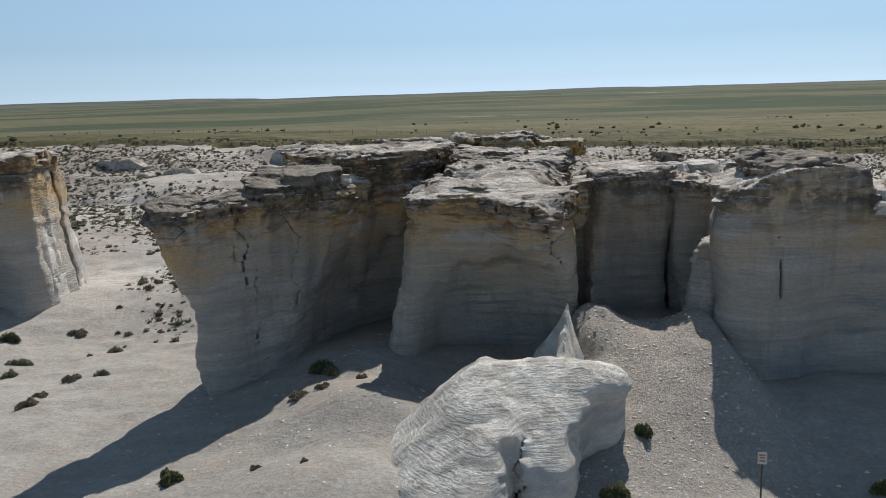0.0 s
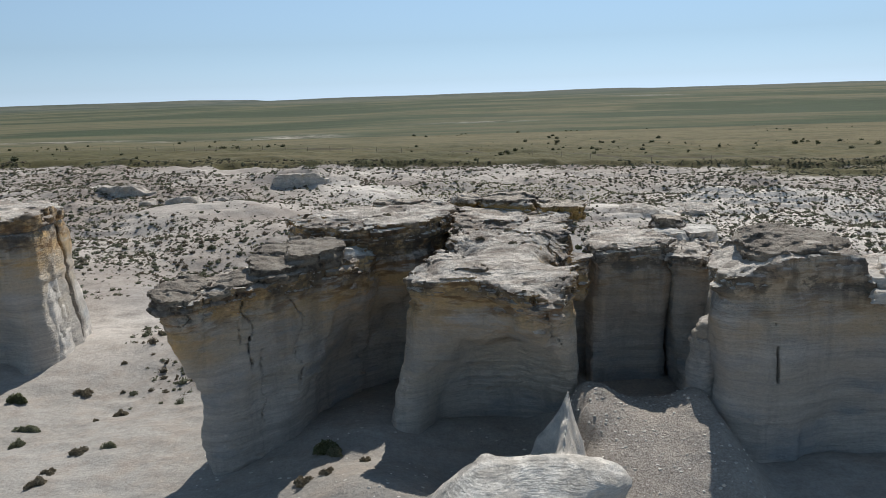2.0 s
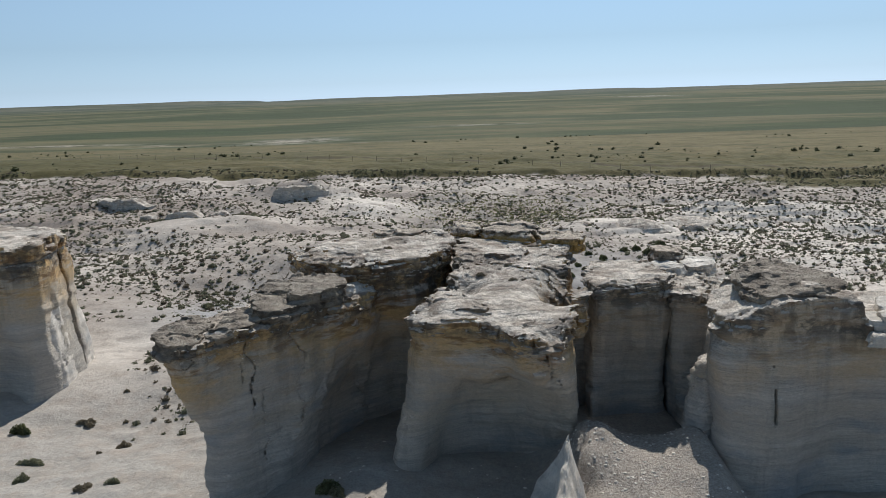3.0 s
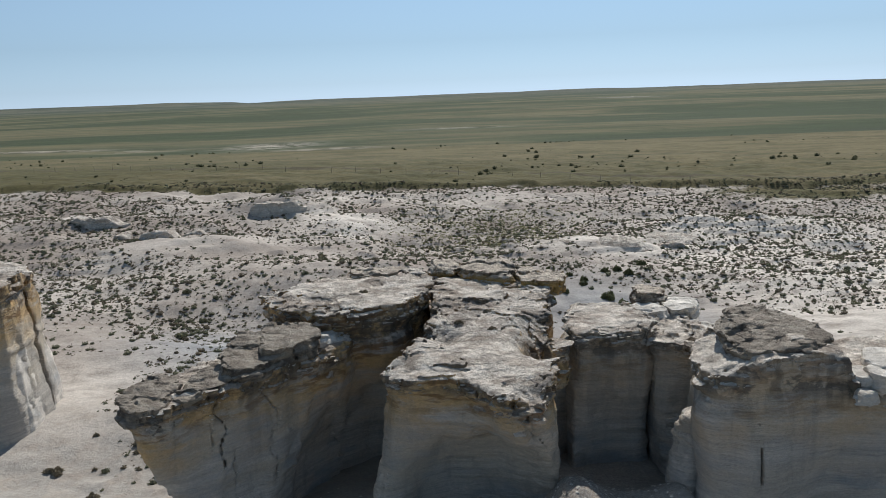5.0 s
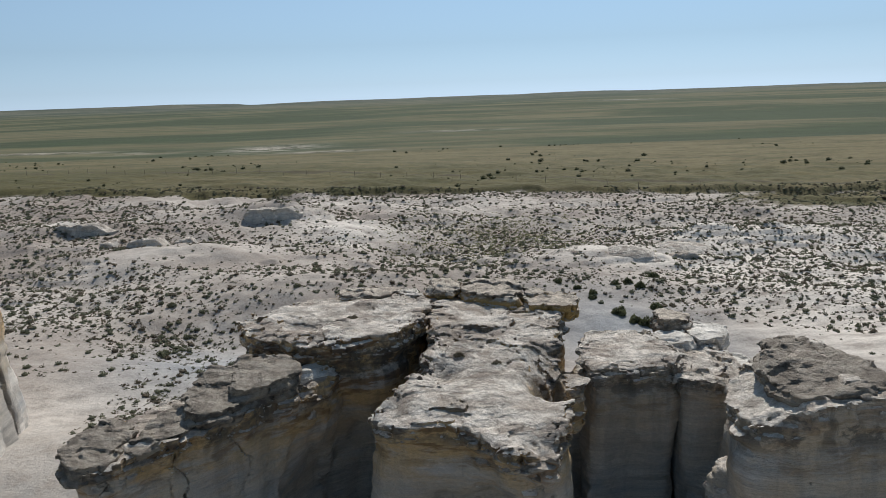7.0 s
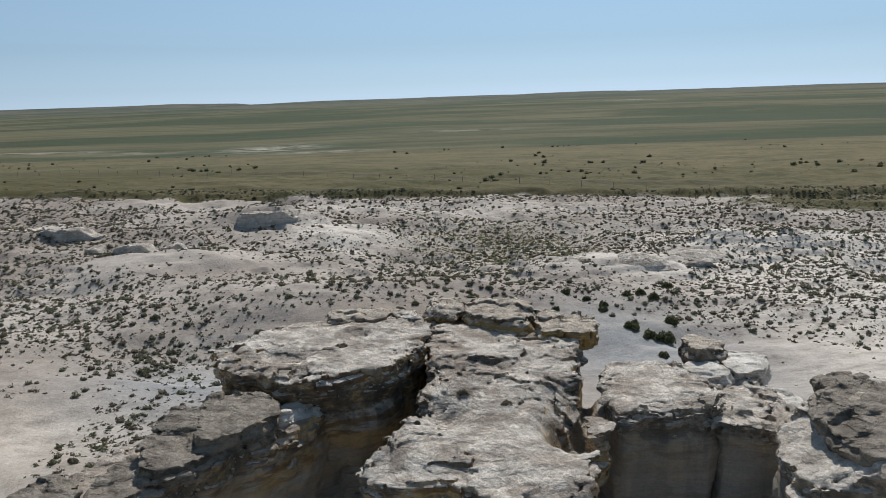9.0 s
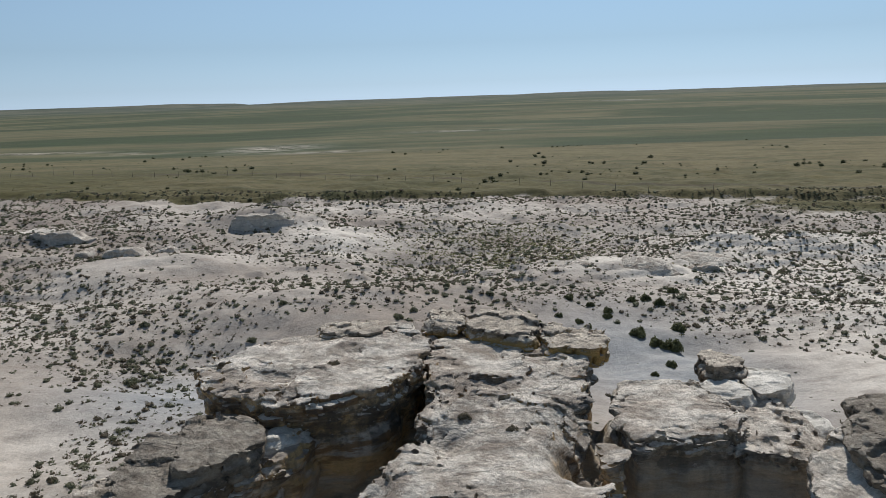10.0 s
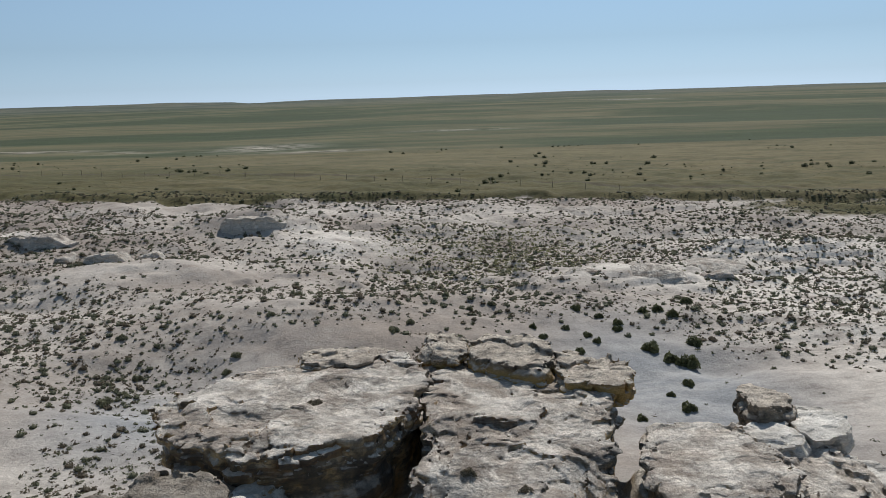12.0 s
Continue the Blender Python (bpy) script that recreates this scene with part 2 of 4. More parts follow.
def ground_material():
    """Chalk soil, gravel wash, grey shale hollows and prairie grass, laid by the land-cover fields."""
    n = Nodes("ground", 0.97)
    grass, gravel, shale = n.field("grass"), n.field("gravel"), n.field("shale")
    big = n.noise((0.06, 0.06, 0.06), 5, 0.6)
    mid = n.noise((0.5, 0.5, 0.5), 6, 0.65)
    fine = n.noise((4, 4, 4), 6, 0.7)
    col = n.mix(n.span(big, 0.35, 0.65), (0.345, 0.305, 0.275), (0.495, 0.45, 0.41))
    patch = n.noise((0.022, 0.035, 0.03), 5, 0.62, (3, 3, 3))
    col = n.mix(n.math("MULTIPLY", n.span(patch, 0.46, 0.58), 0.7), col, (0.285, 0.24, 0.21))
    tan = n.span(n.math("ADD", n.axis(n.pos, 1), n.math("MULTIPLY", big, 30.0)), 62.0, 95.0)
    col = n.mix(tan, n.mix(n.span(big, 0.35, 0.65), (0.315, 0.295, 0.27), (0.40, 0.38, 0.355)), col)
    col = n.mix(n.math("MULTIPLY", n.span(mid, 0.42, 0.7), 0.6), col, (0.36, 0.305, 0.26))
    col = n.mix(n.math("MULTIPLY", n.span(n.noise((1.6, 0.9, 1.2), 6, 0.7, (5, 5, 5)), 0.52, 0.72), 0.5), col, (0.31, 0.27, 0.235))
    pebble = n.noise((9, 9, 9), 5, 0.75, (3, 3, 3))
    stones = n.mix(n.span(pebble, 0.38, 0.6), (0.30, 0.26, 0.23), (0.50, 0.455, 0.41))
    col = n.mix(gravel, col, stones)
    col = n.mix(n.math("MULTIPLY", n.field("pale"), n.span(n.noise((0.25, 0.5, 0.4), 5, 0.65, (5, 1, 2)), 0.3, 0.55)), col, (0.69, 0.64, 0.585))
    clay = n.mix(n.span(n.noise((0.12, 0.35, 0.3), 5, 0.6), 0.4, 0.65), (0.29, 0.30, 0.315), (0.40, 0.40, 0.405))
    col = n.mix(shale, col, clay)
    # prairie: green, straw and bare tracts
    tract = n.noise((0.004, 0.012, 0.01), 6, 0.6, (3, 1, 0))
    tuft = n.noise((0.06, 0.16, 0.1), 6, 0.7)
    meadow = n.mix(n.span(tract, 0.38, 0.62), (0.098, 0.088, 0.038), (0.160, 0.135, 0.070))
    meadow = n.mix(n.math("MULTIPLY", n.span(tuft, 0.42, 0.66), 0.7), meadow, (0.058, 0.062, 0.024))
    meadow = n.tint(n.tint(meadow, n.noise((0.35, 0.8, 0.5), 6, 0.75, (2, 2, 2)), 0.75), n.noise((0.03, 0.3, 0.1), 4, 0.7, (5, 2, 2)), 0.35)
    track = n.span(n.math("ABSOLUTE", n.math("SUBTRACT", n.math("ADD", n.axis(n.pos, 1), n.math("MULTIPLY", n.axis(n.pos, 0), 0.31)), n.math("ADD", 207.0, n.math("MULTIPLY", n.noise((0.02, 0.02, 0.02), 2), 12.0)))), 2.2, 0.8)
    meadow = n.mix(n.math("MULTIPLY", track, 0.65), meadow, (0.07, 0.058, 0.04))
    far = n.span(n.axis(n.pos, 1), 320.0, 400.0)
    wide = n.noise((0.0013, 0.0045, 0.01), 7, 0.68, (1, 4, 0), 0.6)
    steppe = n.mix(n.span(wide, 0.44, 0.56), (0.040, 0.058, 0.024), (0.125, 0.115, 0.060))
    steppe = n.mix(n.math("MULTIPLY", n.span(n.noise((0.003, 0.02, 0.01), 6, 0.65, (8, 2, 0)), 0.48, 0.62), 0.6), steppe, (0.036, 0.058, 0.022))
    steppe = n.mix(n.field("bare"), steppe, n.mix(n.span(n.noise((0.05, 0.12, 0.1), 5, 0.7), 0.46, 0.54), (0.06, 0.065, 0.035), (0.50, 0.45, 0.39)))
    # distance haze put into the colour: greyer, bluer from y 1500 to 3400
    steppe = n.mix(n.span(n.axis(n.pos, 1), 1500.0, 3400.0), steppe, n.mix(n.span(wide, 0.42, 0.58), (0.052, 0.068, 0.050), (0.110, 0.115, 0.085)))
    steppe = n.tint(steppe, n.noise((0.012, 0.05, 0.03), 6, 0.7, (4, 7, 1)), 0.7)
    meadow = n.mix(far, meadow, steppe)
    edge = n.math("ADD", grass, n.math("MULTIPLY", n.math("SUBTRACT", n.noise((0.25, 0.25, 0.25), 5, 0.7), 0.5), 1.1))
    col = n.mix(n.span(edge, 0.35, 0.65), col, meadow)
    col = n.tint(n.tint(n.tint(col, n.noise((0.9, 1.3, 1.0), 5, 0.7, (9, 4, 4)), 0.30), fine, 0.4), n.noise((11, 11, 11), 4, 0.7), 0.25)
    h = n.math("ADD", n.math("MULTIPLY", mid, 0.8), n.math("MULTIPLY", fine, 0.25))
    h = n.math("ADD", h, n.math("MULTIPLY", n.math("MULTIPLY", pebble, gravel), 0.5))
    return n.done(col, h, 0.25, 0.8)


def leaf_material(name, dark, light):
    n = Nodes(name, 0.8)
    col = n.mix(n.island, dark, light)
    mat = n.done(n.tint(col, n.noise((3, 3, 3), 3), 0.3))
    glow = n.t.nodes.new("ShaderNodeBsdfTranslucent")
    n.put(glow.inputs["Color"], col)
    both = n.t.nodes.new("ShaderNodeMixShader")
    both.inputs[0].default_value = 0.3
    n.t.links.new(n.bsdf.outputs[0], both.inputs[1])
    n.t.links.new(glow.outputs[0], both.inputs[2])
    n.t.links.new(both.outputs[0], n.t.nodes["Material Output"].inputs["Surface"])
    return mat


def plain_material(name, colour, roughness=0.8, metal=0.0):
    n = Nodes(name, roughness)
    n.bsdf.inputs["Metallic"].default_value = metal
    return n.done(n.tint(n.mix(0.0, colour, colour), n.noise((9, 9, 9), 4, 0.6), 0.2))


CHALK = chalk_material("bedded_chalk")
CHALK_GREY = chalk_material("grey_chalk", ochre=0.5, varnish=0.95, grey=1.15)
CHALK_PALE = chalk_material("pale_chalk", pale=1.2, ochre=0.1, varnish=0.1)
CHALK_TAN = chalk_material("weathered_chalk", pale=0.2, ochre=0.3, varnish=0.3, grey=0.0)
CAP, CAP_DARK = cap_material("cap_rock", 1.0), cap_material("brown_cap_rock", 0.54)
GROUND = ground_material()
SAGE = leaf_material("sage_leaves", (0.105, 0.11, 0.072), (0.225, 0.23, 0.155))
DRY = leaf_material("dry_scrub", (0.105, 0.088, 0.064), (0.21, 0.178, 0.13))
GREEN = leaf_material("green_leaves", (0.045, 0.052, 0.024), (0.10, 0.108, 0.052))
MEADOW = leaf_material("fresh_grass_tufts", (0.22, 0.225, 0.11), (0.38, 0.37, 0.20))
PALE_SAGE = leaf_material("grey_sage_leaves", (0.16, 0.165, 0.105), (0.31, 0.31, 0.21))
PALE_DRY = leaf_material("straw_scrub", (0.17, 0.148, 0.108), (0.33, 0.285, 0.21))
FRESH = leaf_material("shrub_green", (0.095, 0.108, 0.052), (0.21, 0.22, 0.12))
TWIG = plain_material("twigs", (0.12, 0.095, 0.07))

# ---- the ground ----


def rim(x):
    """Where the badlands end against the prairie."""
    return 184 + 7 * vnoise(x / 22, 1.5, 2) + 3 * vnoise(x / 6, 3.5, 2) - 0.10 * np.clip(x - 60, 0, 200)


def ground(x, y):
    """Height of the bare ground."""
    x, y = np.asarray(x, float), np.asarray(y, float)
    near = 1 - sstep(200, 320, y)
    h = 0.5 + 3.2 * sstep(78, 185, y) - 2.6 * np.tanh(x / 70) * sstep(60, 160, y) * near
    # talus in the gully between the middle butte and the right wall
    gully = (1 - sstep(52, 60, y)) * sstep(4.0, 7.0, x) * (1 - sstep(12.6, 15.0, x))
    h = h + gully * (2.5 * sstep(27, 41, y) - 1.3 * sstep(40.5, 46, y) + 0.9 * bump(x, y, 7.4, 42.5, 1.5, 3.0) + 0.5 * bump(x, y, 12.4, 41.5, 0.9, 2.2)) - 0.5 * bump(x, y, 11.5, 35, 2.5, 4)
    h = h + 1.0 * bump(x, y, -4.5, 43, 4.5, 5) - 1.0 * bump(x, y, -24, 54, 9, 8) + 0.5 * bump(x, y, -6, 36, 5, 5)
    h = h + 1.6 * bump(x, y, -3, 70, 14, 11) + 1.2 * bump(x, y, 14, 62, 12, 9)
    # hummocks of the badlands behind
    h = h + 2.3 * bump(x, y, -12, 104, 20, 11) + 1.7 * bump(x, y, -38, 122, 15, 6, 12) + 2.2 * bump(x, y, 26, 119, 13, 5, -8)
    h = h + 2.2 * bump(x, y, -27, 154, 10, 6) + 1.0 * bump(x, y, -16, 141, 6, 10, 30) + 0.7 * bump(x, y, -56, 142, 12, 4) + 2.6 * bump(x, y, 44, 131, 16, 6, 6)
    h = h - 1.4 * bump(x, y, -22, 90, 9, 9) - 0.8 * bump(x, y, 20, 88, 9, 12) - 1.6 * bump(x, y, 5, 134, 22, 14)
    h = h + 1.1 * bump(x, y, -3.2, 35.6, 3.6, 3.4) + 0.5 * bump(x, y, -3.3, 34.9, 3.4, 3.0) - 0.4 * bump(x, y, -18, 33, 8, 8) - 0.6 * bump(x, y, 12.5, 29, 4, 4) + 0.7 * bump(x, y, -0.9, 33.4, 2.2, 2.2)
    h = h + 1.0 * bump(x, y, -3.6, 28.6, 4.2, 3.4)
    # rubble cone against the butte's flank
    h = h + (0.6 + 0.4 * vnoise(x / 0.5, y / 0.7, 6.4)) * bump(x, y, 6.7, 39.6, 1.2, 2.4, -12)
    h = h + 1.3 * sstep(-2.2, 0.9, y - rim(x)) * near
    rough = sstep(15, 45, y) * near
    h = h + rough * (0.9 * (1 - 0.65 * sstep(120, 170, y)) * vnoise(x / 14, y / 9, 3.3) + 0.45 * vnoise(x / 5, y / 4, 8.1) * sstep(70, 95, y) + 0.16 * vnoise(x / 1.7, y / 1.5, 1.7) + 0.06 * vnoise(x / 0.6, y / 0.6, 4.4))
    crag = sstep(80, 115, y) * (1 - sstep(176, 190, y))
    h = h + crag * (0.3 * (1 - 2 * np.abs(vnoise(x / 11 + 0.5 * vnoise(x / 6, y / 6, 9), y / 7, 5.2))) + 0.2 * (1 - 2 * np.abs(vnoise(x / 4, y / 3.1, 7.7))))
    # eroded ribs below the prairie edge, and bedding ledges
    u = 0.75 * x + 0.65 * y
    h = h + sstep(135, 160, y) * (1 - sstep(180, 187, y)) * (0.35 * (1 - 2.2 * np.abs(vnoise(u / 6.5, (y - 0.4 * x) / 30, 3.1))) + 0.25 * (1 - 2 * np.abs(vnoise(u / 2.6, (y - 0.4 * x) / 14, 6.6))))
    t = h / 0.75 + 0.25 * vnoise(x / 9, y / 9, 10.5)
    f = t - np.floor(t)
    ledge = sstep(96, 120, y) * near * (1 - sstep(182, 188, y)) * sstep(-0.1, 0.35, vnoise(x / 17, y / 13, 15.5))
    h = h + ledge * 0.75 * 0.7 * (sstep(0.55, 0.95, f) - f)
    # the prairie: a shallow valley, then a long rise to the skyline
    far = sstep(250, 700, y)
    h = h - 9 * sstep(325, 470, y + 0.03 * x) * (1 - sstep(600, 1500, y)) + far * 2.5 * vnoise(x / 170, y / 130, 2.2)
    h = h + 15 * sstep(900, 4300, y) + far * 4.0 * vnoise(x / 700, y / 500, 6.1) * sstep(600, 1500, y)
    mesa = sstep(3600, 3750, y) * (1 - sstep(-1180, -1050, x))
    return h + 12 * mesa - 8 * sstep(1500, 3600, y) * sstep(300, -1400, x)


def graded(fine, grow, limit):
    """Coordinates that are even inside each (start, end, step) of fine and grow outward past them."""
    out = []
    for a, b, step in fine:
        out += list(np.arange(a, b, step))
    step = fine[-1][2]
    v = fine[-1][1]
    while v < limit:
        out.append(v)
        step *= grow
        v += step
    out.append(limit)
    v, step = fine[0][0], fine[0][2]
    while v > -limit:
        step *= grow
        v -= step
        out.append(max(v, -limit))
    return np.array(sorted(set(round(c, 4) for c in out)))


def link_mesh(name, verts, faces, material, parent=None, smooth=True, sharp=0):
    me = bpy.data.meshes.new(name)
    verts, faces = np.asarray(verts, np.float32), np.asarray(faces, np.int32)
    me.vertices.add(len(verts))
    me.vertices.foreach_set("co", verts.ravel())
    me.loops.add(faces.size)
    me.loops.foreach_set("vertex_index", faces.ravel())
    me.polygons.add(len(faces))
    me.polygons.foreach_set("loop_start", np.arange(0, faces.size, faces.shape[1], dtype=np.int32))
    me.polygons.foreach_set("use_smooth", np.full(len(faces), smooth))
    me.update(calc_edges=True)
    if sharp:
        me.set_sharp_from_angle(angle=radians(sharp))
    me.materials.append(material)
    ob = new(name, me)
    ob.parent = parent
    return ob


def sheet_faces(nx, ny):
    i = np.arange(nx * ny).reshape(ny, nx)
    return np.stack([i[:-1, :-1], i[:-1, 1:], i[1:, 1:], i[1:, :-1]], -1).reshape(-1, 4)


gx = graded([(-70, -24, 0.6), (-24, 24, 0.22), (24, 80, 0.6)], 1.09, 4900)
gy = graded([(18, 60, 0.22), (60, 140, 0.4), (140, 215, 0.7)], 1.05, 4950)
GX, GY = np.meshgrid(gx, gy)
GZ = ground(GX, GY)
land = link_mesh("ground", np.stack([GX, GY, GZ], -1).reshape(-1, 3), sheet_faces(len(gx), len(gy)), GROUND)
tagged(land, "pale chalk badlands rising to green-brown prairie up to the horizon", "ground", kind="structure")
bare = sum(bump(GX, GY, *spot) for spot in ((-105, 560, 26, 30), (-62, 500, 26, 6), (-270, 585, 40, 10), (-190, 560, 25, 8), (118, 395, 28, 6), (150, 430, 40, 6), (-420, 640, 60, 8), (20, 700, 40, 8), (330, 1500, 60, 40)))
cover = {
    "bare": np.clip(bare, 0, 1),
    "grass": np.maximum(sstep(-5, 3, GY - rim(GX) + 1.0), 1.0 * bump(GX, GY, 74, 172, 20, 13)),
    "pale": np.clip(bump(GX, GY, -13, 145, 9, 4.5, -35) + bump(GX, GY, 27, 118.5, 10, 3.5) + bump(GX, GY, 44, 131, 12, 4) + 0.4 * bump(GX, GY, -36, 121, 12, 4, 12) + 0.5 * bump(GX, GY, 38, 80, 14, 7) + 0.8 * bump(GX, GY, -64, 146, 14, 4) + 0.6 * bump(GX, GY, 0, 165, 40, 6) + 0.7 * bump(GX, GY, -27, 73, 8, 6) + 1.0 * bump(GX, GY, 48, 104, 22, 22) + 0.5 * bump(GX, GY, -48, 100, 14, 16) + 0.9 * bump(GX, GY, -15, 139, 4, 12, 30) + 0.75 * bump(GX, GY, 60, 128, 30, 30) + sstep(104, 130, GY) * (0.02 + 0.45 * vnoise(GX / 13, GY / 8, 21.5)), 0, 1),
    "gravel": np.clip(1.1 * bump(GX, GY, 9, 38, 4.2, 12), 0, 1),
    "shale": np.clip(1.2 * bump(GX, GY, 20, 88, 8, 15, 12) + bump(GX, GY, -20, 82, 9, 9), 0, 1),
}
for key, value in cover.items():
    land.data.attributes.new(key, "FLOAT", "POINT").data.foreach_set("value", np.asarray(value, np.float32).ravel())

# ---- rock formations: solids as distance fields, meshed as surface nets ----


def rounded(poly):
    """Corner-cut the outline."""
    p = np.array(poly, float)
    for _ in range(2 if len(p) > 7 else 1):
        q = np.roll(p, -1, 0)
        p = np.stack([0.78 * p + 0.22 * q, 0.22 * p + 0.78 * q], 1).reshape(-1, 2)
    return p


def outline_distance(poly, X, Y):
    """Signed distance in plan to a closed outline, negative inside."""
    p = rounded(poly)
    d2 = np.full(X.shape, 1e9)
    inside = np.zeros(X.shape, bool)
    for (ax, ay), (bx, by) in zip(p, np.roll(p, -1, 0)):
        ex, ey = bx - ax, by - ay
        t = np.clip(((X - ax) * ex + (Y - ay) * ey) / (ex * ex + ey * ey + 1e-9), 0, 1)
        d2 = np.minimum(d2, (X - ax - t * ex) ** 2 + (Y - ay - t * ey) ** 2)
        if ay != by:
            inside ^= ((ay > Y) != (by > Y)) & (X < (Y - ay) / (by - ay) * ex + ax)
    return np.where(inside, -1, 1) * np.sqrt(d2)


def surface_net(f, origin, step):
    """Vertices and quads of the surface f = 0 on a regular grid."""
    s = f < 0
    n = np.zeros(tuple(c - 1 for c in f.shape), np.int8)
    corners = [(i, j, k) for i in (0, 1) for j in (0, 1) for k in (0, 1)]
    for i, j, k in corners:
        n += s[i:i + n.shape[0], j:j + n.shape[1], k:k + n.shape[2]]
    cells = np.argwhere((n > 0) & (n < 8))
    vid = np.full(n.shape, -1, np.int32)
    vid[tuple(cells.T)] = np.arange(len(cells))
    total, count = np.zeros((len(cells), 3)), np.zeros(len(cells))
    for a in corners:
        for ax in range(3):
            if a[ax]:
                continue
            b = list(a)
            b[ax] = 1
            fa, fb = f[tuple((cells + a).T)], f[tuple((cells + b).T)]
            m = (fa < 0) != (fb < 0)
            t = np.where(m, fa / np.where(m, fa - fb, 1), 0)
            q = np.tile(np.array(a, float), (len(cells), 1))
            q[:, ax] += t
            total[m] += q[m]
            count += m
    verts = np.array(origin) + (cells + total / count[:, None]) * step
    quads = []
    for ax in range(3):
        u, v = (ax + 1) % 3, (ax + 2) % 3
        lo, hi = [slice(None)] * 3, [slice(None)] * 3
        lo[ax], hi[ax] = slice(0, -1), slice(1, None)
        A, B = s[tuple(lo)], s[tuple(hi)]
        e = np.argwhere(A != B)
        e = e[(e[:, u] > 0) & (e[:, v] > 0) & (e[:, u] < f.shape[u] - 1) & (e[:, v] < f.shape[v] - 1)]
        flip = A[tuple(e.T)]
        ring = []
        for du, dv in ((1, 1), (0, 1), (0, 0), (1, 0)):
            c = e.copy()
            c[:, u] -= du
            c[:, v] -= dv
            ring.append(vid[tuple(c.T)])
        q = np.stack(ring, 1)
        q[~flip] = q[~flip][:, ::-1]
        quads.append(q)
    return verts, np.concatenate(quads)


def fracture(x, y, z, size, thick, seed):
    """Beds broken into blocks: distance to the next joint, a random number for each block, distance to the next bedding plane."""
    lay = z / thick + 0.5 * vnoise(x / 3.3, y / 3.3, seed)
    kf = np.floor(lay)
    k = kf.astype(np.int32)
    u = x / size + 0.22 * vnoise(x / 0.7, y / 0.7, seed + 3) + 0.37 * kf
    v = y / size + 0.22 * vnoise(x / 0.7, y / 0.7, seed + 7) + 0.61 * kf
    uf, vf = np.floor(u), np.floor(v)
    iu, iv = uf.astype(np.int32), vf.astype(np.int32)
    f1, f2, own, lean = (np.full(u.shape, e, np.float32) for e in (9, 9, 0, 0))
    s = int(seed * 13) & 63
    for a in (-1, 0, 1):
        for b in (-1, 0, 1):
            ca, cb = (iu + a) & 63, (iv + b) & 63
            kk = (k + s) & 63
            du, dv = uf + (a + 0.5) + 0.45 * LATTICE[ca, cb, kk] - u, vf + (b + 0.5) + 0.45 * LATTICE[cb, kk, ca] - v
            d = np.hypot(du, dv)
            first = d < f1
            f2 = np.where(first, f1, np.minimum(f2, d))
            own = np.where(first, LATTICE[kk, ca, cb], own)
            lean = np.where(first, (du * LATTICE[ca, kk, cb] + dv * LATTICE[kk, cb, ca]) * size, lean)
            f1 = np.where(first, d, f1)
    fr = lay - kf
    return (f2 - f1) * size, own, np.minimum(fr, 1 - fr) * thick, lean


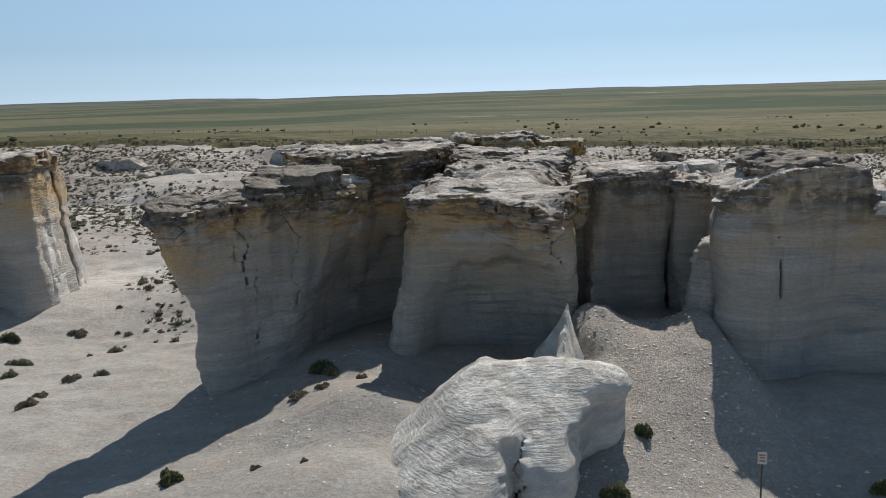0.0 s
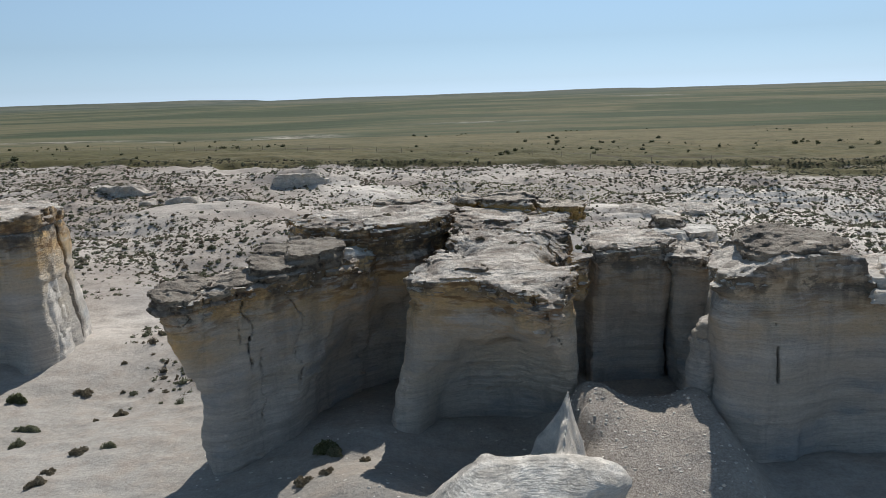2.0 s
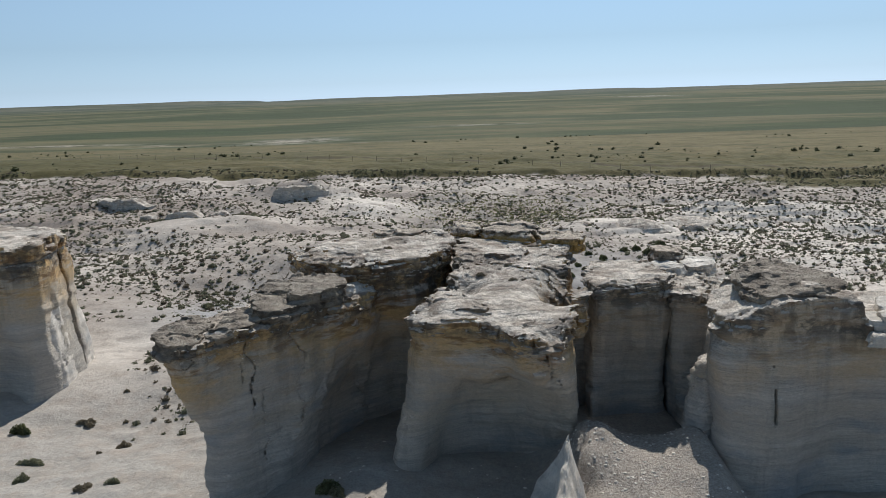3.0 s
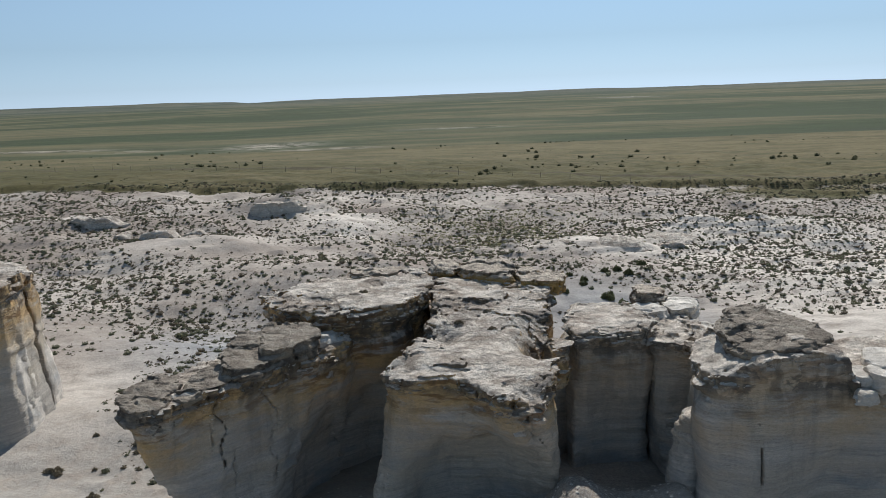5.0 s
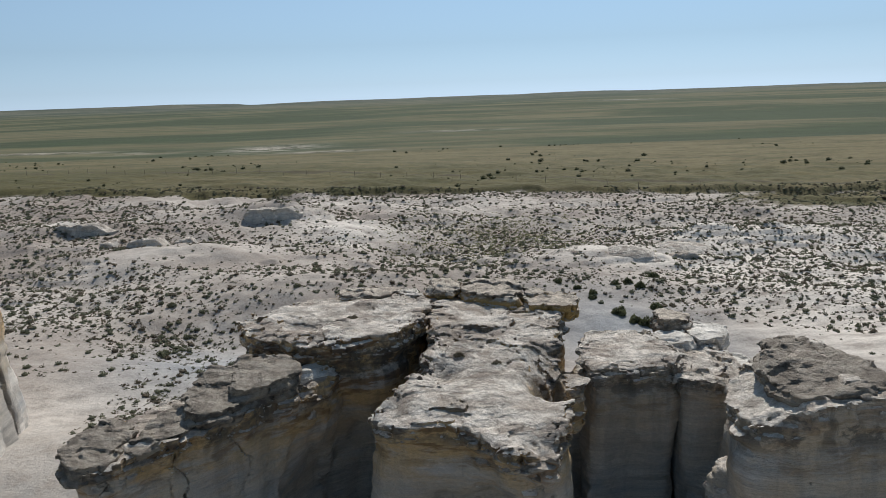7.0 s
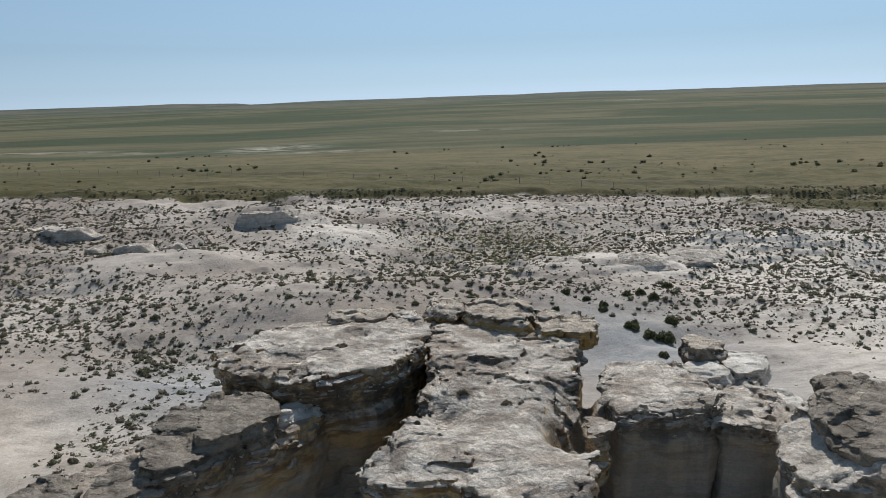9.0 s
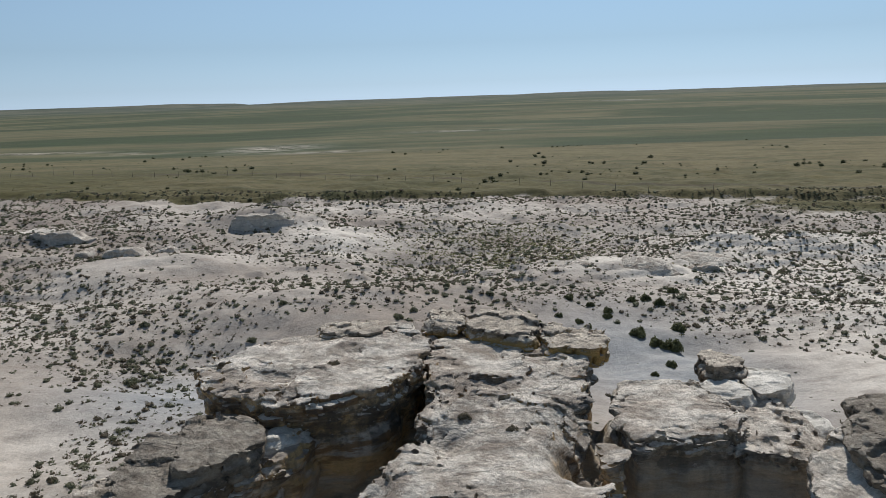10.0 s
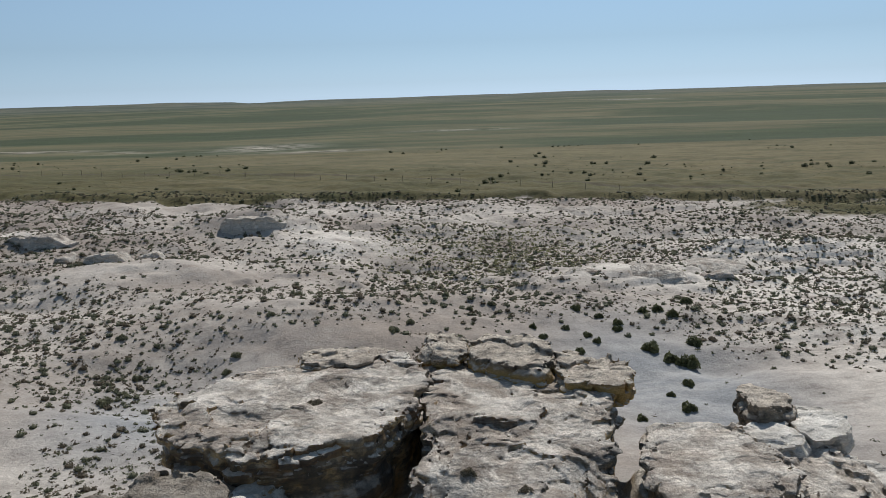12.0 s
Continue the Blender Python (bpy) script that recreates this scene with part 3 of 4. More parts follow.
def rock(name, parent, material, top, base, crown, foot=-0.8, step=0.12, seed=0.0, rough=1.0, cap=0.35, cap_depth=0.9, power=1.0, cracks=(), beds=1.0, soft=0.15, carve=None, waist=0.0, blocky=1.0, between=None):
    """One mass of bedded rock. top, base: its outlines in plan above and below; crown(x, y): the height of its top;
    cap: how far the hard cap stands out; power: how the outline goes over from base to top; waist: undercut of the lower wall;
    cracks: (x0, y0, x1, y1, low, high, width) upright clefts; carve(x, y, z): further hollows, negative inside the hollow."""
    pts = np.array(list(top) + list(base))
    (x0, y0), (x1, y1) = pts.min(0) - 1.2, pts.max(0) + 1.2
    xs, ys = np.arange(x0, x1, step, dtype=np.float32), np.arange(y0, y1, step, dtype=np.float32)
    X2, Y2 = np.meshgrid(xs, ys, indexing="ij")
    C2 = np.asarray(crown(X2, Y2), np.float32) + 0 * X2
    dt, db = outline_distance(top, X2, Y2).astype(np.float32), outline_distance(base, X2, Y2).astype(np.float32)
    near = np.minimum(dt, db) < 1.5
    z1 = float(C2[near].max()) + 1.3
    zs = np.arange(foot, z1, step) if between is None else np.arange(max(foot, between[0]), min(z1, between[1]) + step, step)
    zs = zs.astype(np.float32)
    X, Y, Z = X2[:, :, None], Y2[:, :, None], zs[None, None, :]
    C = C2[:, :, None]
    up = np.clip((Z - foot) / np.maximum(C - foot, 0.5), 0, 1) ** power
    d = db[:, :, None] * (1 - up) + dt[:, :, None] * up
    if carve is not None:
        hollow = -carve(X, Y, Z)
        e = np.clip(1.6 - np.abs(d - hollow), 0, None)
        d = np.maximum(d, hollow) + e * e / 6.4
    if waist:
        d = d + waist * np.exp(-((Z - 2.2) / 1.6) ** 2)
    f = np.maximum(d, Z - C).astype(np.float32)
    act = np.abs(f) < 0.9
    ii, jj, kk = np.nonzero(act)
    x, y, z, c, w = xs[ii], ys[jj], zs[kk], C2[ii, jj], d[ii, jj, kk]
    o = seed * 7.31
    # broad bulges, flutes, beds
    w = w + rough * (0.42 * vnoise(x / 3.1 + o, y / 3.1, z / 4.2) + 0.20 * vnoise(x / 1.1 + o, y / 1.1, z / 2.2 + 5) + 0.13 * vnoise(x / 0.75, y / 0.75 + o, z / 6))
    zb = z + 0.35 * vnoise(x / 4, y / 4 + o, 2.0)
    bed = 0.10 * vnoise(o, 1.5, zb / 0.55) + 0.075 * vnoise(o, 4.5, zb / 0.24)
    w = w + beds * bed * (0.75 + 0.6 * vnoise(x / 2.2, y / 2.2 + o, z / 3))
    fine = 0.07 * vnoise(x / 0.42 + o, y / 0.42, z / 0.3) + 0.035 * vnoise(x / 0.24, y / 0.24 + o, z / 0.2)
    w = w + rough * fine
    # the hard cap: beds of broken blocks standing out over the softer rock
    depth = c - z
    lip = sstep(cap_depth + 0.3, cap_depth - 0.15, depth + 0.3 * vnoise(x / 1.4, y / 1.4 + o, 3.0))
    w = w + 0.9 * beds * bed * lip
    m = depth < cap_depth + 0.8
    joint, own, plane_gap, own2, jt, ot, jt2, ot2 = (np.full(x.shape, e, np.float32) for e in (9, 0, 9, 0, 9, 0, 9, 0))
    xm, ym, zm = x[m], y[m], z[m]
    joint[m], own[m], plane_gap[m], _ = fracture(xm, ym, zm, 1.25, 0.38, seed + 0.5)
    own2[m] = fracture(xm, ym, zm, 0.5, 0.19, seed + 2.5)[1]
    tip, tip2 = np.zeros(x.shape, np.float32), np.zeros(x.shape, np.float32)
    jt[m], ot[m], _, tip[m] = fracture(xm, 1.35 * ym, 0 * zm, 1.9, 1.0, seed + 4.5)
    jt2[m], ot2[m], _, tip2[m] = fracture(xm, 1.2 * ym, 0 * zm, 0.7, 1.0, seed + 6.5)
    w = w - cap * lip * (0.5 + 0.6 * own + 0.25 * own2) + lip * blocky * (0.22 * (1 - sstep(0.0, 0.16, joint)) + 0.10 * (1 - sstep(0.0, 0.10, plane_gap)))
    under = np.exp(-((depth - cap_depth - 0.4) / 0.35) ** 2)
    w = w + 0.5 * cap * under + (1 - lip) * 0.05 * blocky * own2
    # the top: thin plates, more broken towards the rim
    broken = np.clip(0.40 + 0.9 * vnoise(x / 2.7, y / 2.7 + o, 4.5) + 0.35 * sstep(-2.2, -0.2, w), 0.12, 1)
    t = z - c + 0.22 * vnoise(x / 2.6, y / 2.6 + o, 0.5) + 0.07 * vnoise(x / 0.8 + o, y / 0.8, 1.5) + 0.035 * vnoise(x / 0.3, y / 0.3 + o, 9.5)
    t = t + blocky * broken * (0.14 * ot + 0.08 * ot2 + 0.11 * tip + 0.15 * tip2 + 0.09 * (1 - sstep(0.0, 0.08, jt)) + 0.05 * (1 - sstep(0.0, 0.06, jt2)))
    g = np.maximum(w, t) + np.clip(soft - np.abs(w - t), 0, None) ** 2 * 0.25 / max(soft, 1e-3)
    for cx0, cy0, cx1, cy1, lo, hi, width in cracks:
        L = math.hypot(cx1 - cx0, cy1 - cy0)
        tx, ty = (cx1 - cx0) / L, (cy1 - cy0) / L
        along = (x - cx0) * tx + (y - cy0) * ty
        wig = (0.5 * vnoise(z / 1.5, cx0 * 3, cy0) + 0.22 * vnoise(z / 0.45, cx0, cy0 * 3) + 0.08 * vnoise(z / 0.17, cx0, cy0)) * (0.25 if cx0 == 15.5 else 1)
        across = np.abs(-(x - cx0) * ty + (y - cy0) * tx + wig)
        wide = width * np.clip(0.9 + 0.5 * vnoise(z / 0.8, cx1, cy1), 0.75, 1.3) * sstep(lo - 0.3, lo + 0.8, z) * sstep(hi + 0.3, hi - 0.3, z)
        gap = np.maximum(across - wide, np.maximum(-along, along - L))
        g = np.where(wide > 0.01, np.maximum(g, -gap), g)
    f[ii, jj, kk] = g
    f[:, :, 0], f[:, :, -1] = 1, 1
    f[0], f[-1], f[:, 0], f[:, -1] = 1, 1, 1, 1
    v, q = surface_net(f, (x0, y0, zs[0]), step)
    return link_mesh(name, v, q, material, parent, sharp=38)


def capped_rock(parent, material, top, base, crown, split, fine=0.075, **more):
    """A mass with its wall and its broken cap as two parts."""
    rock("wall", parent, material, top, base, crown, between=(-9, split + 0.2), **more)
    rock("cap_rock", parent, material, top, base, crown, between=(split - 0.1, 99), **{**more, "step": fine})


def slab(parent, outline, low, high, tilt=(0.0, 0.0), seed=0.0, step=0.1, material=None, name="cap_slab"):
    """A broken cap slab lying on a formation."""
    cx, cy = np.mean(np.array(outline), 0)
    shrunk = [(cx + 0.97 * (px - cx), cy + 0.97 * (py - cy)) for px, py in outline]
    outline = [(cx + 1.07 * (px - cx), cy + 1.07 * (py - cy)) for px, py in outline]
    crown = lambda x, y: high + tilt[0] * (x - cx) + tilt[1] * (y - cy)
    return rock(name, parent, material or CAP, outline, shrunk, crown, foot=low, step=step, seed=seed, rough=0.55, cap=0.2, cap_depth=2.0, beds=2.4 if material is CHALK_PALE else 1.5, soft=0.06, blocky=0.5 if material is CHALK_PALE else 1.05)


def formation(name, label, category="rock formation"):
    return tagged(new(name), label, category)


def plane(z, ax=0.0, ay=0.0, cx=0.0, cy=0.0):
    return lambda x, y: z + ax * (x - cx) + ay * (y - cy)


# left fin: a thin wall whose end overhangs, with broken slabs along its crest
fin = formation("chalk_fin", "tall undercut chalk wall, ochre top and dark slabs along its crest", "rock formation")
rock("body", fin, CHALK,
     [(-14.0, 39.2), (-12.6, 38.2), (-10.2, 41.2), (-8.0, 43.4), (-6.4, 45.7), (-4.9, 47.6), (-4.6, 50.5), (-7.6, 51.0), (-9.6, 49.0), (-11.4, 45.6), (-13.6, 42.6)],
     [(-12.2, 40.6), (-11.2, 39.5), (-9.6, 41.6), (-7.8, 44.6), (-6.2, 47.2), (-4.4, 48.6), (-4.2, 51.0), (-7.4, 51.4), (-9.4, 49.6), (-10.8, 46.2), (-12.2, 43.0)],
     lambda x, y: 9.7 + 0.055 * (y - 39), seed=1, step=0.1, cap=0.25, power=0.8, carve=lambda x, y, z: np.sqrt(((x + 3.6) / 4.4) ** 2 + ((y - 46.4) / 4.2) ** 2 + ((z - 1.5) / 5.6) ** 2) * 4.4 - 4.4,
     cracks=[(-9.9, 40.6, -10.6, 42.0, 5.2, 9.9, 0.055), (-10.4, 40.2, -11.0, 41.8, 6.6, 9.6, 0.04), (-9.2, 41.2, -10.0, 42.8, 2.2, 6.6, 0.055), (-7.7, 43.0, -8.6, 44.6, 3.6, 10.2, 0.06), (-12.1, 38.0, -12.4, 41.2, 8.3, 10.6, 0.07)])
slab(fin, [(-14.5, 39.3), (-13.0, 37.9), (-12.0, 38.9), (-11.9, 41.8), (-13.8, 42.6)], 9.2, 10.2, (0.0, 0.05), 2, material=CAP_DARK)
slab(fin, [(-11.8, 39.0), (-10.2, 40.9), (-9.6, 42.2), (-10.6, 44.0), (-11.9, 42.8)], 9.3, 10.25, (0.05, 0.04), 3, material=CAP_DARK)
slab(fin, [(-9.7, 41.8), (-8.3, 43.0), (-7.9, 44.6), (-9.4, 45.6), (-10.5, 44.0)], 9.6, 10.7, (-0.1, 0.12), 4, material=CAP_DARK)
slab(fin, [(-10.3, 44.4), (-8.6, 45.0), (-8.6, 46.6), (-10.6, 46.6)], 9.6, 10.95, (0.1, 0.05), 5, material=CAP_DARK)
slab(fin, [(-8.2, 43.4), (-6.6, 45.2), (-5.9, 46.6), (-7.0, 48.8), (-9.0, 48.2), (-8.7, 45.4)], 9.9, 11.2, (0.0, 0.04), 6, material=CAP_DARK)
slab(fin, [(-6.1, 46.9), (-5.0, 47.6), (-4.9, 49.2), (-6.2, 49.0)], 9.6, 10.6, (0.0, 0.0), 7, material=CHALK_PALE)

# back-left block
block = formation("chalk_block", "flat-topped chalk block with dark overhanging cap behind the bay")
capped_rock(block, CHALK,
     [(-10.3, 53.6), (-8.6, 50.2), (-7.0, 49.4), (-4.7, 48.8), (-1.0, 50.6), (0.1, 54.0), (0.25, 58.2), (-2.9, 59.6), (-6.2, 58.0), (-9.6, 56.2)],
     [(-9.6, 53.8), (-8.2, 51.4), (-6.8, 50.6), (-4.5, 50.2), (-1.2, 51.2), (0.3, 54.0), (0.5, 58.0), (-2.9, 59.4), (-6.0, 57.6), (-9.2, 56.0)],
     lambda x, y: 11.65 + 0.03 * (x + 5) - 0.5 * bump(x, y, -6.5, 52.3, 1.3, 0.8), split=10.0, seed=8, cap=0.45, cap_depth=1.2, carve=lambda x, y, z: np.sqrt(((x + 2.8) / 3.6) ** 2 + ((y - 48.6) / 4.6) ** 2 + ((z - 1.5) / 6.4) ** 2) * 4.0 - 4.0,
     cracks=[(-5.2, 48.4, -5.5, 51, 5.5, 10.2, 0.08)])
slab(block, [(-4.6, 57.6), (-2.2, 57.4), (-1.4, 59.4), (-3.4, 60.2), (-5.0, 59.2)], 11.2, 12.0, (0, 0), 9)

# middle butte, from the nose at the front to the back slabs
butte = formation("chalk_butte", "broad chalk butte with ochre upper wall and pale dusty top")
capped_rock(butte, CHALK,
     [(-2.0, 42.6), (-0.6, 42.0), (1.2, 41.8), (2.5, 40.6), (3.5, 39.2), (4.8, 38.9), (5.9, 40.2), (6.4, 42.4), (5.9, 45.6), (6.3, 48.4), (7.0, 51.2), (8.3, 54.4), (7.6, 57.4), (3.0, 60.8), (0.5, 60.4), (0.45, 54.0), (0.9, 49.6), (0.2, 46.2), (-1.4, 44.6)],
     [(-4.6, 43.4), (-3.6, 40.7), (-1.6, 41.2), (1.2, 41.2), (3.2, 38.9), (4.8, 37.8), (6.7, 39.6), (6.8, 42.6), (6.4, 45.6), (6.7, 48.4), (7.3, 51.2), (8.4, 54.4), (7.6, 57.4), (3.0, 60.8), (0.3, 60.4), (0.2, 54.0), (0.0, 49.6), (-1.6, 46.8), (-3.8, 45.8)],
     lambda x, y: 10.15 + 0.105 * np.clip(y - 42, -2.5, 12) - 0.4 * bump(x, y, -2.2, 42.6, 1.6, 1.6) - 1.1 * bump(x, y, 6.9, 47.6, 1.1, 1.6) - 0.9 * bump(x, y, 1.0, 47.2, 0.9, 1.2) - 0.9 * bump(x, y, 5.4, 39.6, 1.0, 0.9) - 2.0 * bump(x, y, 6.1, 45.6, 0.9, 1.4), split=8.9, seed=10, cap=0.4, cap_depth=1.0, power=0.42,
     carve=lambda x, y, z: np.sqrt(((x - 2.6) / 4.6) ** 2 + ((y - 40.2) / 5.2) ** 2 + ((z - 0.4) / 7.0) ** 2) * 4.6 - 4.6,
     cracks=[(6.0, 39.0, 5.2, 41.4, 6.0, 9.2, 0.06)])
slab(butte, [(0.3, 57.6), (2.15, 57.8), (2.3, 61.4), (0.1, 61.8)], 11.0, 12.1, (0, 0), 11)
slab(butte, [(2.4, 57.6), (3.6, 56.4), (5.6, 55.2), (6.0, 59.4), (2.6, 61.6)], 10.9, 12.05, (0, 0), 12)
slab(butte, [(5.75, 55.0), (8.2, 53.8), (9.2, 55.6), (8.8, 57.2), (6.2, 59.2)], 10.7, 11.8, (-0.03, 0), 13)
slab(butte, [(-1.9, 42.8), (-1.2, 42.2), (-0.7, 43.0), (-1.4, 43.9)], 9.2, 9.75, (0, 0), 14, material=CHALK_PALE)

# wall at the head of the gully
wall = formation("chalk_wall", "grey chalk wall with split pale blocks on its edge")
capped_rock(wall, CHALK_GREY,
     [(7.9, 46.3), (9.2, 46.6), (12.5, 46.8), (12.8, 49.4), (12.5, 52.2), (10.8, 53.0), (8.6, 52.8), (8.1, 49.4)],
     [(7.6, 46.0), (9.4, 47.6), (12.6, 46.8), (12.9, 49.4), (12.7, 52.4), (10.8, 53.0), (8.5, 52.8), (7.8, 49.4)],
     lambda x, y: 10.6 - 0.8 * bump(x, y, 7.0, 46.4, 1.2, 1.6) - 0.5 * bump(x, y, 13, 46, 1.2, 1.2), split=9.2, seed=15, cap=0.35,
     carve=lambda x, y, z: np.sqrt(((x - 10.2) / 2.5) ** 2 + ((y - 45.2) / 2.4) ** 2 + ((z - 1.0) / 5.0) ** 2) * 2.5 - 2.5)
rock("block", wall, CHALK_GREY,
     [(12.72, 46.4), (15.0, 46.6), (16.0, 49.0), (15.6, 51.4), (13.1, 51.6), (12.78, 49.0)],
     [(12.7, 46.3), (15.6, 46.0), (16.6, 49.0), (16.2, 52.0), (13.1, 52.4), (12.8, 49.0)],
     lambda x, y: 9.9 + 0.05 * (y - 47) - 0.12 * (x - 13), seed=16, cap=0.3, rough=1.2)
for i, (outline, low, high) in enumerate((
        ([(13.0, 53.0), (14.8, 53.6), (15.2, 55.6), (13.6, 56.2)], 9.2, 10.75),
        ([(14.6, 51.6), (16.4, 52.0), (17.0, 54.4), (15.2, 55.0)], 8.8, 10.4),
        ([(12.9, 51.0), (14.2, 51.2), (14.4, 52.8), (12.8, 52.8)], 9.0, 10.4),
        ([(15.0, 49.0), (17.0, 49.4), (17.4, 51.2), (15.4, 51.4)], 7.8, 9.5))):
    slab(wall, outline, low, high, (0, 0), 17 + i, material=CHALK_PALE if i else CAP, name="boulder")

slab(wall, [(6.75, 45.2), (7.5, 45.3), (7.8, 46.6), (7.0, 46.9)], 7.6, 10.1, (0, 0), 34, material=CHALK, name="spur")

rock("infill", wall, CHALK_GREY,
     [(6.4, 50.0), (7.2, 49.4), (8.6, 50.0), (8.9, 52.6), (7.0, 52.6)],
     [(6.2, 48.6), (7.2, 47.6), (8.8, 48.6), (9.0, 52.8), (6.8, 52.8)],
     lambda x, y: 7.4 + 0.32 * (y - 48) + 0.9 * vnoise(x / 0.7, y / 0.8, 4.0), seed=18, cap=0.15, rough=1.4)

rock("back_ledge", wall, CHALK_PALE,
     [(12.6, 50.0), (15.5, 49.6), (17.4, 51.0), (17.2, 54.6), (14.6, 56.2), (12.8, 54.8)],
     [(12.4, 50.0), (15.8, 49.4), (18.2, 51.0), (18.2, 55.2), (14.6, 57.0), (12.4, 55.4)],
     lambda x, y: 9.2 - 0.10 * (x - 14), seed=21, cap=0.3, beds=2.2)

# right wall with its leaning flake
right = formation("chalk_cliff", "massive dark-shaded chalk cliff with brown crusted crest")
rock("body", right, CHALK_GREY,
     [(13.3, 42.8), (13.5, 40.2), (15.2, 39.3), (17.6, 39.4), (19.8, 39.6), (24.0, 38.6), (28.0, 37.6), (29.0, 46.6), (26.0, 47.6), (21.4, 47.0), (18.6, 47.2), (16.4, 46.0), (14.2, 45.0)],
     [(12.6, 42.6), (12.2, 38.9), (15.2, 37.7), (19.8, 37.9), (24.0, 37.0), (28.6, 36.0), (29.6, 47.6), (26.0, 48.4), (21.6, 48.0), (18.6, 48.4), (16.2, 47.6), (13.6, 46.4)],
     lambda x, y: 10.2 + 0.9 * sstep(13.6, 16.4, x) - 1.7 * sstep(19.6, 20.6, x) + 0.03 * (y - 41), seed=22, cap=0.3, power=0.9, step=0.13,
     carve=lambda x, y, z: np.sqrt(((x - 20.5) / 6.5) ** 2 + ((y - 36.2) / 4.2) ** 2 + ((z - 0.8) / 6.8) ** 2) * 4.4 - 4.4,
     cracks=[(15.5, 37.6, 15.7, 41.0, 4.6, 8.0, 0.042)])
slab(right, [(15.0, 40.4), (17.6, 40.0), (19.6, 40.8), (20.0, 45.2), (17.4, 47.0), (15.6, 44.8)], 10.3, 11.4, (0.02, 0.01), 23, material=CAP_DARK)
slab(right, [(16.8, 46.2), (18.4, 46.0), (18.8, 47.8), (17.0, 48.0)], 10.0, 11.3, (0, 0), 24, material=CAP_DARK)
rock("flake", right, CHALK_GREY,
     [(12.4, 42.4), (13.4, 41.2), (14.1, 42.6), (13.2, 43.8)], [(11.3, 41.8), (11.5, 38.8), (13.6, 38.4), (14.6, 42.4), (12.6, 44.4)],
     lambda x, y: 7.2 + 0.5 * (x - 13.2), seed=25, cap=0.1, step=0.1, power=0.8)
for i, (cx, cy, r, top) in enumerate(((20.6, 40.0, 0.8, 9.9), (21.8, 39.6, 0.9, 10.1), (22.6, 41.0, 1.2, 10.4), (20.4, 38.9, 0.5, 9.5))):
    slab(right, [(cx - r, cy - 0.6 * r), (cx, cy - r), (cx + r, cy - 0.4 * r), (cx + 0.7 * r, cy + r), (cx - 0.7 * r, cy + 0.8 * r)], 8.85, top, (0, 0), 26 + i, material=CHALK_PALE, name="boulder")

# far-left butte with a sunlit ribbed side
far_butte = formation("distant_chalk_butte", "chalk butte with shaded face and sunlit ribbed end")
capped_rock(far_butte, CHALK,
     [(-30.2, 59.0), (-36.0, 57.6), (-44.0, 58.0), (-45.0, 72.4), (-38.0, 73.0), (-31.8, 69.2), (-30.7, 64.5)],
     [(-29.3, 58.5), (-36.0, 56.6), (-44.4, 57.0), (-45.6, 73.0), (-38.0, 74.0), (-30.4, 69.4), (-29.4, 64.0)],
     lambda x, y: 11.6 - 0.03 * (y - 58) + 0.0 * x, split=10.2, fine=0.16, seed=30, cap=0.35, step=0.2, rough=0.8,
     cracks=[(-29.4, 65.4, -33.5, 66.6, 0.5, 12, 0.30)],
     carve=lambda x, y, z: np.sqrt(((x + 33.0) / 2.4) ** 2 + ((y - 57.0) / 3.0) ** 2 + ((z - 1.0) / 4.6) ** 2) * 2.6 - 2.6)

for top_line, foot_line, seed in ((((-30.5, 60.4), (-30.6, 63.6)), ((-28.9, 60.2), (-29.1, 64.2)), 36), (((-31.4, 65.6), (-31.8, 68.8)), ((-29.6, 65.4), (-30.2, 69.6)), 37)):
    rock("rib", far_butte, CHALK_PALE, [*top_line, (-33.0, top_line[1][1]), (-33.0, top_line[0][1])], [*foot_line, (-33.0, foot_line[1][1]), (-33.0, foot_line[0][1])], plane(11.0), step=0.16, seed=seed, rough=0.7, cap=0.1)

# pale rounded mound in front of the butte
mound = formation("chalk_mound", "pale rounded chalk mound with wrinkled bedding and a steep broken side", "rock mound")


def mound_crown(x, y):
    away = np.hypot(np.where(x < 1.6, 1.95, 1.0) * (x - np.clip(x, 1.6, 6.4)), y - 32.6)
    slope = 0.42 + 0.22 * sstep(2.2, 3.0, x) * (y < 32.6) + 0.5 * (y > 32.6)
    h = 4.4 - slope * (np.sqrt(away * away + 1.4) - 1.2) - 0.5 * sstep(5.2, 7.6, x) + 0.13 * vnoise(x / 1.3, y / 1.1, 2.7)
    t = np.clip((y - 33.0) / 4.2, 0, 1)
    cx = 4.8 + 0.65 * t + 0.12 * vnoise(y / 0.8, 3.1, 1.2)
    horn = 4.1 + 1.4 * t ** 1.3 - 1.75 * (np.where(x > cx, 2.0, 1.0) * np.abs(x - cx) + 0.01) ** 0.8 - 1.2 * np.clip(y - 37.4, 0, 9) + 0.30 * vnoise(x / 0.45, y / 0.7, 5.2)
    horn = np.where(y > 32.4, horn, 0)
    e = np.clip(0.6 - np.abs(h - horn), 0, None)
    return np.maximum(h, horn) + e * e / 2.4 + 0.05 * vnoise(x / 0.33, y / 0.28, 8.2)


